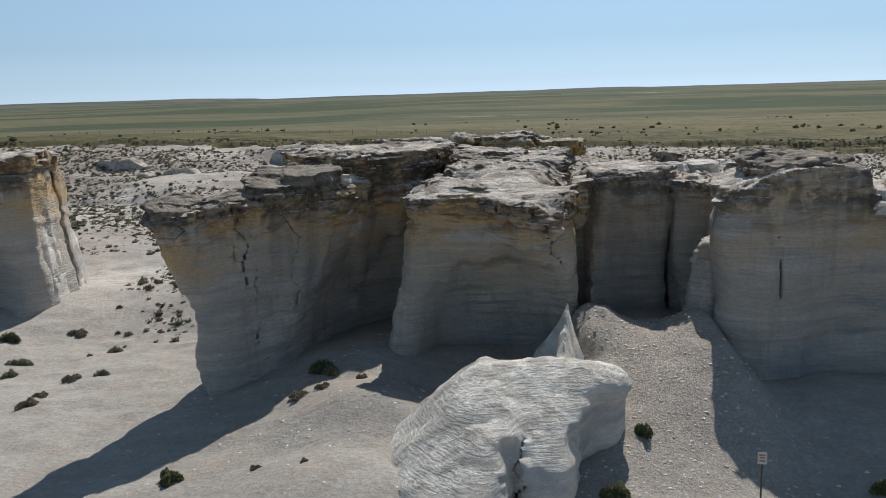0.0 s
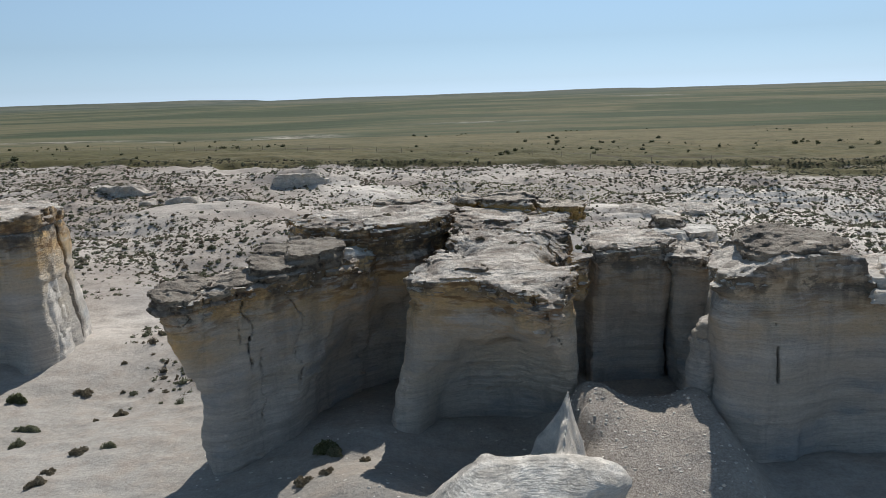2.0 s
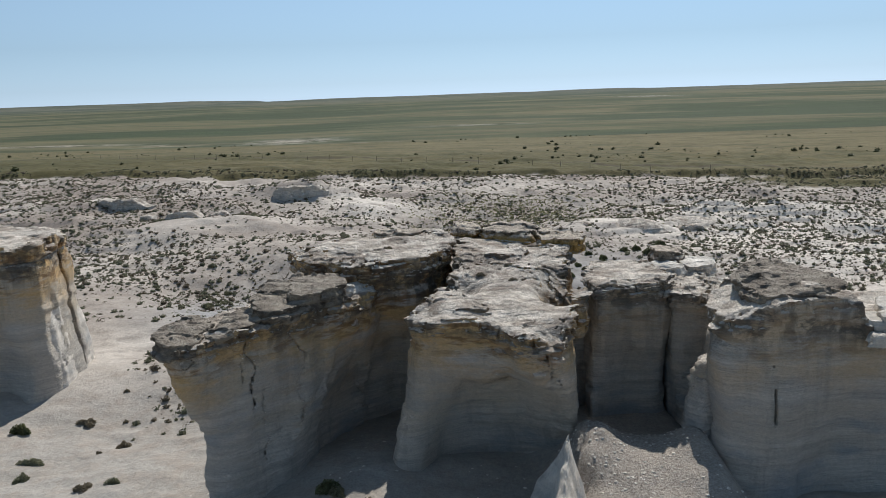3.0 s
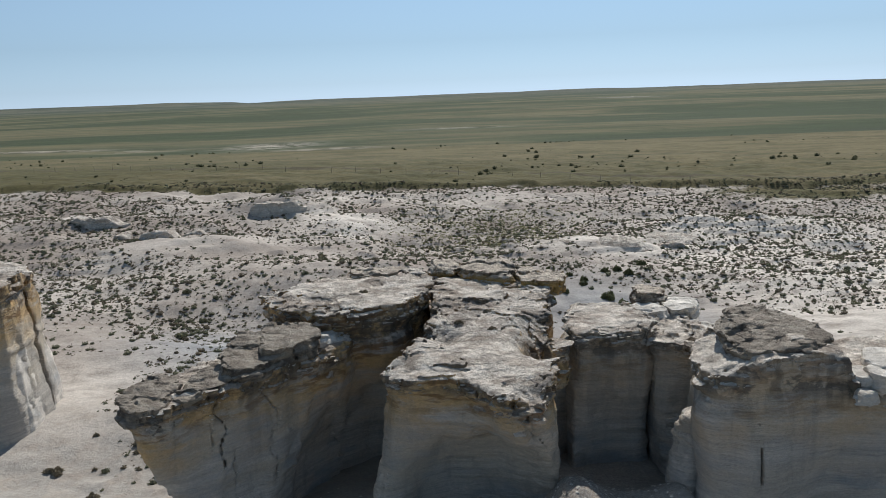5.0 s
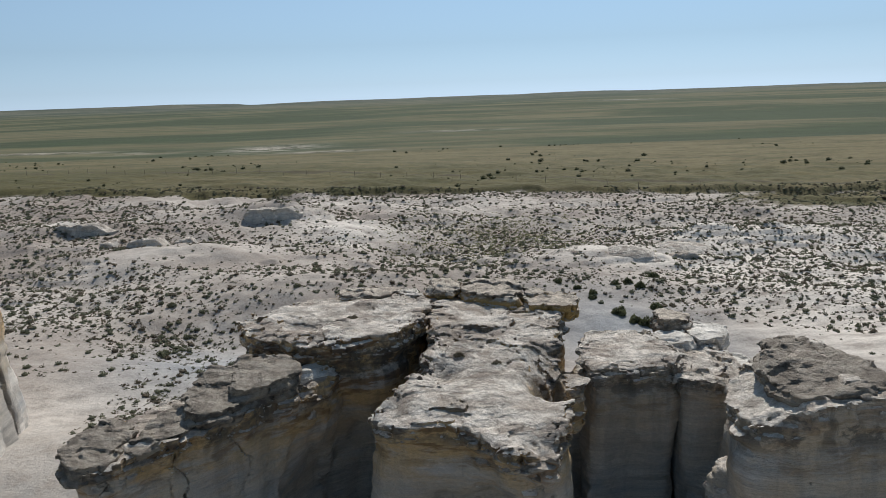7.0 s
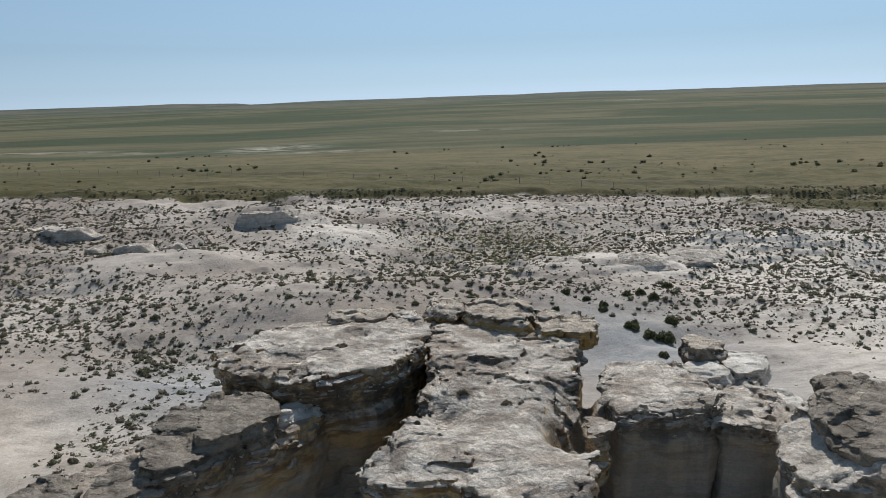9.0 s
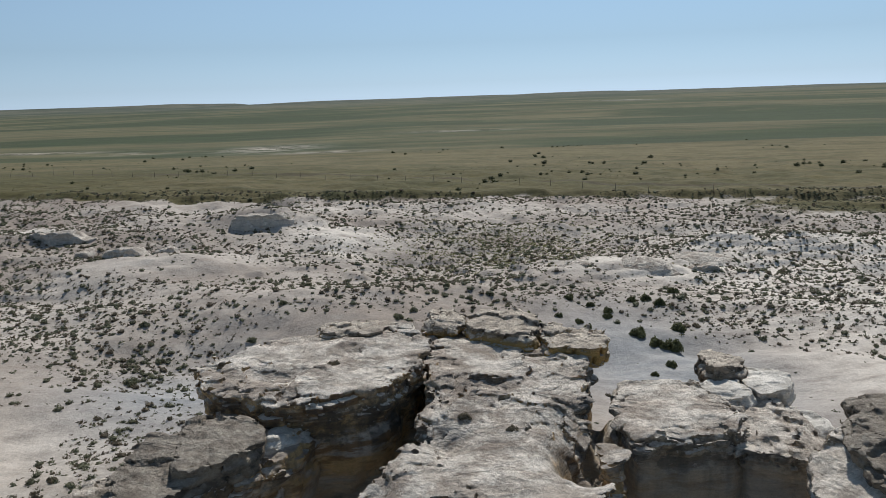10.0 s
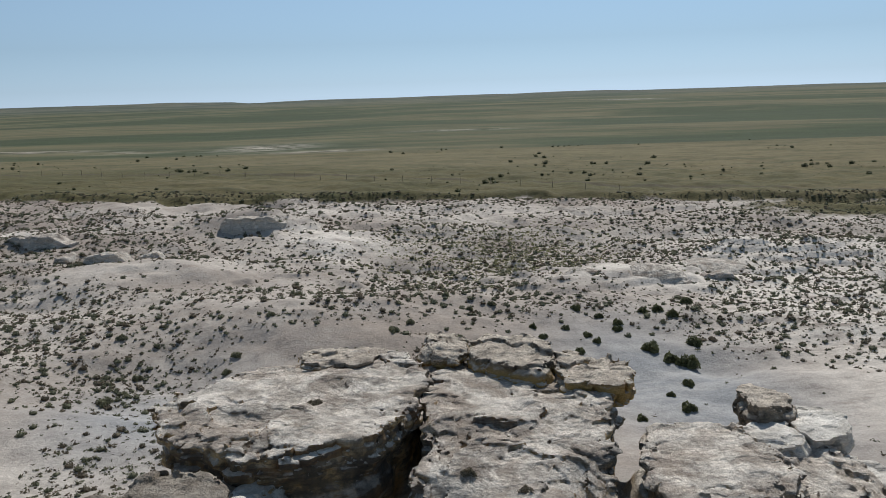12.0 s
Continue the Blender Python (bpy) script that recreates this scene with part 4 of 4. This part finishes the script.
rock("body", mound, CHALK_PALE,
     [(-3.0, 31.2), (-1.8, 27.6), (-0.4, 24.4), (1.7, 24.4), (2.05, 27.0), (2.35, 28.0), (2.75, 27.3), (4.5, 27.4), (4.9, 31.3), (6.9, 31.8), (7.3, 33.2), (6.5, 34.6), (6.3, 37.6), (6.6, 40.0), (4.4, 40.0), (4.0, 37.0), (2.0, 35.6), (-1.8, 34.8)],
     [(-4.2, 31.0), (-3.0, 27.0), (-0.8, 23.4), (1.9, 23.6), (2.1, 27.0), (2.35, 28.2), (2.6, 26.6), (4.8, 26.4), (5.3, 30.8), (7.3, 31.4), (7.6, 33.2), (6.9, 34.6), (6.8, 37.6), (7.0, 40.4), (4.0, 40.4), (3.4, 37.2), (1.6, 36.2), (-3.0, 35.8)],
     mound_crown, seed=33, cap=0.0, rough=1.25, beds=2.0, soft=0.6, step=0.09, blocky=0.1, cracks=[(2.2, 26.0, 2.5, 28.8, 0.0, 3.4, 0.06)])


# low chalk outcrops on the slope behind: (label, outline, height of the front edge, rise to the back, kind)
for i, (label, outline, high, rise, dome) in enumerate((
        ("flat-topped chalk knob with a shaded front face", [(-32.0, 147.8), (-28.0, 147.0), (-24.0, 147.6), (-22.2, 150.0), (-24.5, 157.5), (-31.5, 157.5)], 1.8, -0.04, 0),
        ("low chalk ledge with a shaded overhang", [(-60.0, 138.6), (-56.0, 137.4), (-52.0, 137.2), (-49.6, 138.0), (-50.6, 144.4), (-60.5, 144.6)], 1.2, -0.09, 0),
        ("leaning chalk block beside a ledge", [(-49.2, 131.4), (-47.6, 130.2), (-46.4, 131.0), (-46.8, 134.0), (-48.6, 134.6)], 0.9, 0.06, 0),
        ("small pale chalk ledge with a shaded edge", [(-43.6, 127.4), (-41.0, 125.4), (-38.6, 126.8), (-37.4, 129.4), (-40.6, 131.6), (-43.6, 130.6)], 0.8, -0.1, 0),
        ("small broken chalk step on the slope", [(-38.4, 129.8), (-35.8, 128.8), (-34.0, 130.4), (-35.0, 132.6), (-38.0, 132.4)], 0.5, -0.05, 0),
        ("low layered chalk hump with curved beds", [(20.4, 118.0), (23.4, 116.6), (28.6, 116.2), (29.6, 118.4), (27.0, 122.0), (22.6, 122.4)], 0.95, 0.0, 1),
        ("narrow layered chalk rib on the slope", [(14.6, 117.8), (18.6, 116.8), (20.6, 118.0), (20.0, 120.6), (16.0, 120.2)], 0.7, 0.0, 1),
        ("pale layered chalk swell with worn beds", [(30.2, 121.4), (35.6, 120.2), (39.4, 123.8), (38.0, 128.6), (32.0, 129.4), (29.0, 126.0)], 0.85, 0.0, 1),
        ("low chalk ledge under the swell", [(30.4, 118.4), (32.8, 117.6), (35.4, 118.2), (35.2, 120.4), (31.4, 120.8)], 0.6, -0.1, 0))):
    crop = formation("chalk_outcrop", label, "rock outcrop")
    tagged(crop, group="outcrops on the slope")
    mid = np.mean(np.array(outline), 0)
    foot = float(ground(mid[0], min(p[1] for p in outline)))
    spread = 1.7 if dome else 1.15
    wide = [(mid[0] + spread * (px - mid[0]), mid[1] + spread * (py - mid[1])) for px, py in outline]
    reach = max(px for px, _ in outline) - mid[0]
    deep = max(py for _, py in outline) - mid[1]
    if dome:
        crown = lambda x, y: foot - 0.5 + (high + 0.5) * np.exp(-0.9 * (((x - mid[0]) / reach) ** 2 + ((y - mid[1]) / deep) ** 2))
    else:
        crown = lambda x, y: foot + high + rise * (y - mid[1]) + 0.35 * vnoise(x / 1.8, y / 1.8, i) - 1.0 * sstep(0.45, 1.0, np.abs(x - mid[0]) / reach)
    rock("ledge", crop, CHALK_TAN, outline, wide, crown, foot=foot - 1.2, step=0.15, seed=40 + i, rough=0.7 if dome else 1.7, cap=0.0 if dome else 0.25, cap_depth=0.4, beds=2.6 if dome else 1.6, blocky=0.25 if dome else 0.6, soft=0.8 if dome else 0.15, power=0.7)

# ---- plants ----
rng = np.random.default_rng(11)


def clump_mesh(name, material, size, squat, leaves, twigs, seed):
    """A shrub of many small leaf blades on twigs."""
    r = np.random.default_rng(seed)
    bm = bmesh.new()
    for i in range(leaves):
        a, u = r.random() * 2 * math.pi, r.random()
        el = math.asin(0.05 + 0.95 * u)
        lump = 0.75 + 0.25 * math.sin(3 * a + seed) + 0.15 * math.sin(5 * a + 2 * seed)
        rad = size * lump * (0.55 + 0.45 * r.random() ** 0.5)
        c = Vector((math.cos(a) * math.cos(el) * rad, math.sin(a) * math.cos(el) * rad, max(math.sin(el) * rad * squat, 0.02)))
        s = size * (0.10 + 0.09 * r.random())
        q = Euler((r.random() * 6.28, r.random() * 6.28, r.random() * 6.28)).to_matrix()
        vs = [bm.verts.new(c + q @ Vector(p)) for p in ((-s, 0, 0), (0, -0.45 * s, 0.1 * s), (s, 0, 0), (0, 0.45 * s, 0.1 * s))]
        bm.faces.new(vs)
    me = bpy.data.meshes.new(name)
    bm.to_mesh(me)
    bm.free()
    me.materials.append(material)
    tw = bmesh.new()
    for i in range(twigs):
        a, el = r.random() * 6.28, 0.3 + r.random() * 1.1
        tip = Vector((math.cos(a) * math.cos(el), math.sin(a) * math.cos(el), math.sin(el) * squat)) * size * 0.8
        side = Vector((-math.sin(a), math.cos(a), 0)) * 0.02 * size
        lift = Vector((0, 0, 0.03 * size))
        b = [tw.verts.new(p) for p in (-side, side, lift, tip)]
        for f in ((0, 1, 3), (1, 2, 3), (2, 0, 3)):
            tw.faces.new([b[k] for k in f])
    mt = bpy.data.meshes.new(name + "_twigs")
    tw.to_mesh(mt)
    tw.free()
    mt.materials.append(TWIG)
    return me, mt


KINDS = {
    "green": [clump_mesh("shrub_leaves", FRESH, 1.0, 0.92, 1100, 24, 40 + i) for i in range(2)],
    "sage": [clump_mesh("shrub_leaves", PALE_SAGE, 1.0, 0.8, 900, 24, 50 + i) for i in range(3)],
    "dry": [clump_mesh("shrub_leaves", PALE_DRY, 1.0, 0.7, 700, 40, 60 + i) for i in range(2)],
}
WORDS = {"green": "rounded green shrub on pale chalk soil", "sage": "grey-green sagebrush clump on pale ground", "dry": "low dry brown scrub on bare ground"}


def shrub(kind, x, y, size, z=None, wide=1.0):
    """One shrub standing at (x, y)."""
    leaves, twigs = KINDS[kind][int(rng.integers(len(KINDS[kind])))]
    z = float(ground(x, y)) if z is None else z
    ob = new("shrub")
    part_a, part_b = new("foliage", leaves), new("twigs", twigs)
    part_a.parent = part_b.parent = ob
    ob.matrix_basis = pose(x, y, z - 0.03, 0, 0, float(rng.random() * 360)) @ Matrix.Diagonal((size * wide, size, size, 1))
    tagged(ob, WORDS[kind], "shrub", "shrubs on the badlands")
    return ob


for kind, x, y, size, wide in (
        ("sage", -19.4, 44.9, 0.45, 1.0), ("dry", -20.9, 44.4, 0.45, 1.5), ("dry", -21.6, 52.1, 0.5, 1.3), ("dry", -25.5, 55.7, 0.55, 1.7),
        ("dry", -21.3, 40.3, 0.5, 1.4), ("dry", -21.4, 41.8, 0.4, 1.2), ("green", -29.4, 54.2, 0.6, 1.8), ("sage", -26.2, 49.2, 0.5, 1.8),
        ("sage", -25.7, 46.9, 0.5, 1.2), ("green", -10.9, 30.6, 0.55, 1.0), ("green", -6.4, 40.4, 0.6, 1.3), ("sage", -5.8, 39.9, 0.5, 1.0),
        ("dry", -7.0, 37.2, 0.5, 1.2), ("dry", -5.9, 37.6, 0.4, 1.0), ("dry", -4.2, 38.8, 0.35, 1.0), ("green", 7.9, 32.2, 0.5, 0.9),
        ("green", 6.1, 28.3, 0.6, 1.2), ("green", 16.0, 29.1, 0.5, 1.0), ("dry", -7.5, 30.5, 0.25, 1.0), ("dry", -5.5, 30.1, 0.22, 1.0),
        ("dry", -23.4, 65.8, 0.35, 1.2), ("dry", -24.4, 60.3, 0.3, 1.0), ("sage", -9.7, 43.4, 0.35, 1.2), ("dry", -23.0, 56.2, 0.25, 1.0), ("dry", -22.6, 50.6, 0.25, 1.0)):
    shrub(kind, x, y, size, wide=wide)

# dark round bushes in the grey hollow and on the slope behind
for x, y, size in ((19.9, 96.1, 0.95), (21.0, 93.7, 0.9), (22.4, 92.9, 1.1), (24.1, 97.0, 0.85), (23.8, 103.4, 0.75), (26.2, 107.3, 0.7), (22.7, 105.2, 0.7),
                   (18.0, 101.8, 0.6), (21.0, 88.1, 0.6), (19.5, 83.0, 0.7), (15.6, 81.5, 0.5), (17.8, 78.0, 0.5), (16.6, 103.8, 0.5), (14.5, 98.3, 0.5), (14.6, 105.4, 0.6), (15.2, 97.0, 0.5), (13.3, 94.8, 0.55), (17.7, 100.4, 0.55), (21.2, 104.8, 0.55), (19.0, 86.0, 0.4), (9.7, 100.4, 0.5), (10.3, 97.4, 0.45), (12.8, 100.0, 0.45)):
    shrub("green", x, y, size)
for x, y, size in ((-14.0, 108.2, 0.85), (-3.3, 97.0, 0.65), (6.2, 105.6, 0.55), (3.9, 104.3, 0.5), (-1.9, 99.5, 0.5), (-15.0, 100.1, 0.55), (-17.4, 92.1, 0.55), (-17.8, 87.6, 0.5),
                   (-28.3, 97.9, 0.6), (-25.7, 86.3, 0.7), (-25.1, 92.1, 0.55), (-17.0, 94.5, 0.55), (1.6, 107.3, 0.5), (-3.3, 132.4, 0.8)):
    shrub("sage", x, y, size)
for x, y, z in ((3.7, 47.3, 10.65), (1.9, 48.6, 10.75), (-3.9, 53.4, 11.6)):
    shrub("dry", x, y, 0.32, z=z)

# ---- scrub past counting ----


def blob_variants(count, seed):
    """Small ragged clumps: a knobbly body with loose blades."""
    out = []
    r = np.random.default_rng(seed)
    for i in range(count):
        bm = bmesh.new()
        bmesh.ops.create_icosphere(bm, subdivisions=1, radius=0.85)
        for v in bm.verts:
            k = 0.72 + 0.5 * r.random()
            v.co = Vector((v.co.x * k, v.co.y * k, max(v.co.z * k * 0.66 + 0.33, 0.0)))
        bmesh.ops.triangulate(bm, faces=bm.faces[:])
        for _ in range(26):
            a, el, s = r.random() * 6.28, math.asin(r.random()), 0.16 + 0.16 * r.random()
            c = Vector((math.cos(a) * math.cos(el), math.sin(a) * math.cos(el), math.sin(el) * 0.9 + 0.2)) * (0.75 + 0.3 * r.random())
            q = Euler((r.random() * 6.28, r.random() * 6.28, r.random() * 6.28)).to_matrix()
            bm.faces.new([bm.verts.new(c + q @ Vector(p)) for p in ((-s, 0, 0), (s, -0.4 * s, 0), (0.2 * s, s, 0))])
        bm.verts.ensure_lookup_table()
        bm.verts.index_update()
        out.append((np.array([v.co[:] for v in bm.verts]), np.array([[v.index for v in f.verts] for f in bm.faces])))
        bm.free()
    return out


def scatter(name, label, xs, ys, sizes, material, variants, r):
    """Join many clumps into one mesh."""
    zs = ground(xs, ys)
    V, F, base = [], [], 0
    pick, turn = r.integers(len(variants), size=len(xs)), r.random(len(xs)) * 6.28
    for i in range(len(xs)):
        v, f = variants[pick[i]]
        c, s = math.cos(turn[i]) * sizes[i], math.sin(turn[i]) * sizes[i]
        V.append(np.stack([v[:, 0] * c - v[:, 1] * s + xs[i], v[:, 0] * s + v[:, 1] * c + ys[i], v[:, 2] * sizes[i] + zs[i] - 0.06], 1))
        F.append(f + base)
        base += len(v)
    ob = link_mesh(name, np.concatenate(V), np.concatenate(F), material, smooth=False)
    return tagged(ob, label, "scrub", kind="stuff")


def clear_of_rock(x, y):
    rocks = (x > -13) & (x < 38) & (y > 37) & (y < 58 + 4 * (x < 9.5)) | (x < -26) & (x > -54) & (y > 53) & (y < 78)
    return ~rocks & ((y > 58) | (x < -16.5) & (x > -27) & (y > 53))


def density(x, y):
    """How thickly scrub grows, 0 to 1."""
    d = 0.16 + 0.7 * sstep(90, 115, y) - 0.25 * sstep(150, 175, y) + 0.65 * np.exp(-((y - 181) / 5.0) ** 2)
    d = d - 0.06 + 0.85 * vnoise(x / 13, y / 10, 12.5) + 0.45 * vnoise(x / 5, y / 4, 14.5)
    d = d + 0.8 * bump(x, y, -45, 104, 17, 16) + 0.45 * bump(x, y, -36, 90, 10, 9) + 0.7 * bump(x, y, 9, 134, 16, 16) + 0.75 * bump(x, y, 58, 120, 26, 28) + 0.55 * bump(x, y, 40, 104, 13, 13) + 0.25 * bump(x, y, -24, 88, 7, 12) + 0.22 * bump(x, y, -21, 68, 6, 10)
    d = d - 0.9 * bump(x, y, 20, 86, 9, 14, 10) - 0.9 * bump(x, y, 34, 78, 12, 7) - 0.8 * bump(x, y, -12, 144, 10, 6, -30) - 0.7 * bump(x, y, 28, 118, 13, 5) - 0.6 * bump(x, y, -36, 121, 14, 4) - 0.5 * bump(x, y, -8, 76, 12, 8)
    return np.clip(d, 0.015, 1)


def tuft_variants(count, seed):
    """Tiny clumps of a few blades on a low core."""
    out = []
    r = np.random.default_rng(seed)
    for i in range(count):
        V = [(math.cos(a) * (0.5 + 0.4 * r.random()), math.sin(a) * (0.5 + 0.4 * r.random()), 0.05) for a in np.arange(5) * 1.257] + [(0, 0, 0.65)]
        F = [(k, (k + 1) % 5, 5) for k in range(5)]
        for _ in range(11):
            a, el, s = r.random() * 6.28, math.asin(r.random()), 0.22 + 0.2 * r.random()
            c = np.array((math.cos(a) * math.cos(el), math.sin(a) * math.cos(el), math.sin(el) * 0.7 + 0.15)) * (0.6 + 0.4 * r.random())
            V += [tuple(c + (r.random(3) - 0.5) * 3 * s) for _ in range(3)]
            F.append((len(V) - 3, len(V) - 2, len(V) - 1))
        out.append((np.array(V), np.array(F)))
    return out


r2 = np.random.default_rng(21)
BLOBS, TUFTS = blob_variants(6, 31), tuft_variants(8, 32)


def grow(n, thick, power):
    """Random places where scrub grows."""
    y = 47 + 139 * r2.random(n)
    x = (r2.random(n) - 0.5) * 2 * (16 + 0.60 * y)
    keep = (r2.random(n) < density(x, y) ** power * thick) & clear_of_rock(x, y)
    return x[keep], y[keep]


for name, label, mat, n, thick in (
        ("sagebrush_scrub", "scattered grey-green sagebrush over the pale badlands", SAGE, 30000, 0.9),
        ("dry_scrub", "scattered dry brown scrub over the pale badlands", DRY, 17000, 0.75)):
    x, y = grow(n, thick, 1.0)
    scatter(name, label, x, y, 0.12 + 0.30 * r2.random(len(x)) ** 3.5, mat, BLOBS, r2)
for name, label, mat, n, thick in (
        ("sage_tufts", "small grey-green tufts sprinkled over bare ground", SAGE, 42000, 0.75),
        ("dry_tufts", "small dry brown tufts sprinkled over bare ground", DRY, 40000, 0.65)):
    x, y = grow(n, thick, 1.2)
    scatter(name, label, x, y, 0.12 + 0.20 * r2.random(len(x)) ** 1.5, mat, TUFTS, r2)
x, y = 10 + 9 * r2.standard_normal(3600), 140 + 9 * r2.standard_normal(3600)
scatter("fresh_grass_tufts", "yellow-green tufts crowded in a damp hollow", x, y, 0.09 + 0.18 * r2.random(len(x)), MEADOW, TUFTS, r2)
n = 3200
px, py = (r2.random(n) - 0.5) * 420, 190 + 210 * r2.random(n) ** 1.4
keep = vnoise(px / 30, py / 20, 3.5) + 0.8 * bump(px, py, 30, 215, 45, 22) > 0.15
scatter("prairie_bushes", "dark bushes dotted over the prairie grass", px[keep], py[keep], 0.14 + 0.75 * r2.random(keep.sum()) ** 8, GREEN, BLOBS, r2)

# ---- loose stones ----
def stone_variants(count, seed):
    out = []
    r = np.random.default_rng(seed)
    for i in range(count):
        bm = bmesh.new()
        bmesh.ops.create_cube(bm, size=1.6)
        bmesh.ops.bevel(bm, geom=bm.edges[:], offset=0.35, segments=1, affect="EDGES")
        for v in bm.verts:
            v.co = Vector((v.co.x * (0.8 + 0.4 * r.random()), v.co.y * (0.7 + 0.4 * r.random()), v.co.z * (0.4 + 0.3 * r.random()) + 0.25))
        bmesh.ops.triangulate(bm, faces=bm.faces[:])
        bm.verts.index_update()
        out.append((np.array([v.co[:] for v in bm.verts]), np.array([[v.index for v in f.verts] for f in bm.faces])))
        bm.free()
    return out


STONES = stone_variants(5, 77)
qx, qy = 9.2 + 2.6 * r2.standard_normal(2600), 27 + 17 * r2.random(2600)
qx = np.concatenate([qx, 24 * (r2.random(1500) - 0.6)])
qy = np.concatenate([qy, 26 + 22 * r2.random(1500)])
heap = scatter("loose_stones", "small loose chalk stones strewn over the gully floor", qx, qy, 0.03 + 0.09 * r2.random(len(qx)) ** 3, CHALK_PALE, STONES, r2)
tagged(heap, category="stones")

# ---- fence along the prairie edge ----
POST = plain_material("weathered_wood", (0.22, 0.185, 0.14))
fence = tagged(new("fence"), "line of weathered wooden fence posts across the prairie", "fence")
pm = bmesh.new()
bmesh.ops.create_cone(pm, cap_ends=True, segments=7, radius1=0.06, radius2=0.05, depth=1.35)
post_mesh = bpy.data.meshes.new("post")
pm.to_mesh(post_mesh)
pm.free()
post_mesh.materials.append(POST)
for i in range(34):
    x = -110 + 6.1 * i
    y = 212 - 0.34 * x + 2 * math.sin(i * 0.7) - 10
    p = new("post", post_mesh)
    p.parent = fence
    p.matrix_basis = pose(x, y, float(ground(x, y)) + 0.55, 2 * math.sin(i), 2 * math.cos(i * 1.7), 0)

# ---- notice on a post in the gully ----
SIGN_WHITE = plain_material("painted_sign", (0.5, 0.5, 0.49), 0.5)
SIGN_INK = plain_material("sign_ink", (0.35, 0.10, 0.08), 0.6)
STEEL = plain_material("sign_post", (0.10, 0.085, 0.07), 0.6, 0.4)


def box_mesh(name, size, material, bevel=0.004):
    bm = bmesh.new()
    bmesh.ops.create_cube(bm, size=1)
    bmesh.ops.scale(bm, vec=size, verts=bm.verts)
    bmesh.ops.bevel(bm, geom=bm.edges[:], offset=bevel, segments=1, affect="EDGES")
    me = bpy.data.meshes.new(name)
    bm.to_mesh(me)
    bm.free()
    me.materials.append(material)
    return new(name, me)


sign = tagged(new("notice_sign"), "small white notice with dark lettering on a thin steel post", "sign")
sign.matrix_basis = pose(11.45, 28.9, float(ground(11.45, 28.9)), 0, 0, -12)
for name, size, mat, at in (("post", (0.06, 0.04, 2.0), STEEL, (0, 0, 0.95)), ("panel", (0.32, 0.012, 0.46), SIGN_WHITE, (0, -0.03, 1.72)),
                            ("text_bar", (0.22, 0.004, 0.05), SIGN_INK, (0, -0.038, 1.84)), ("text_bar", (0.18, 0.004, 0.05), SIGN_INK, (0, -0.038, 1.74)), ("text_bar", (0.20, 0.004, 0.05), SIGN_INK, (0, -0.038, 1.62))):
    p = box_mesh(name, size, mat, 0.0015)
    p.parent = sign
    p.location = at
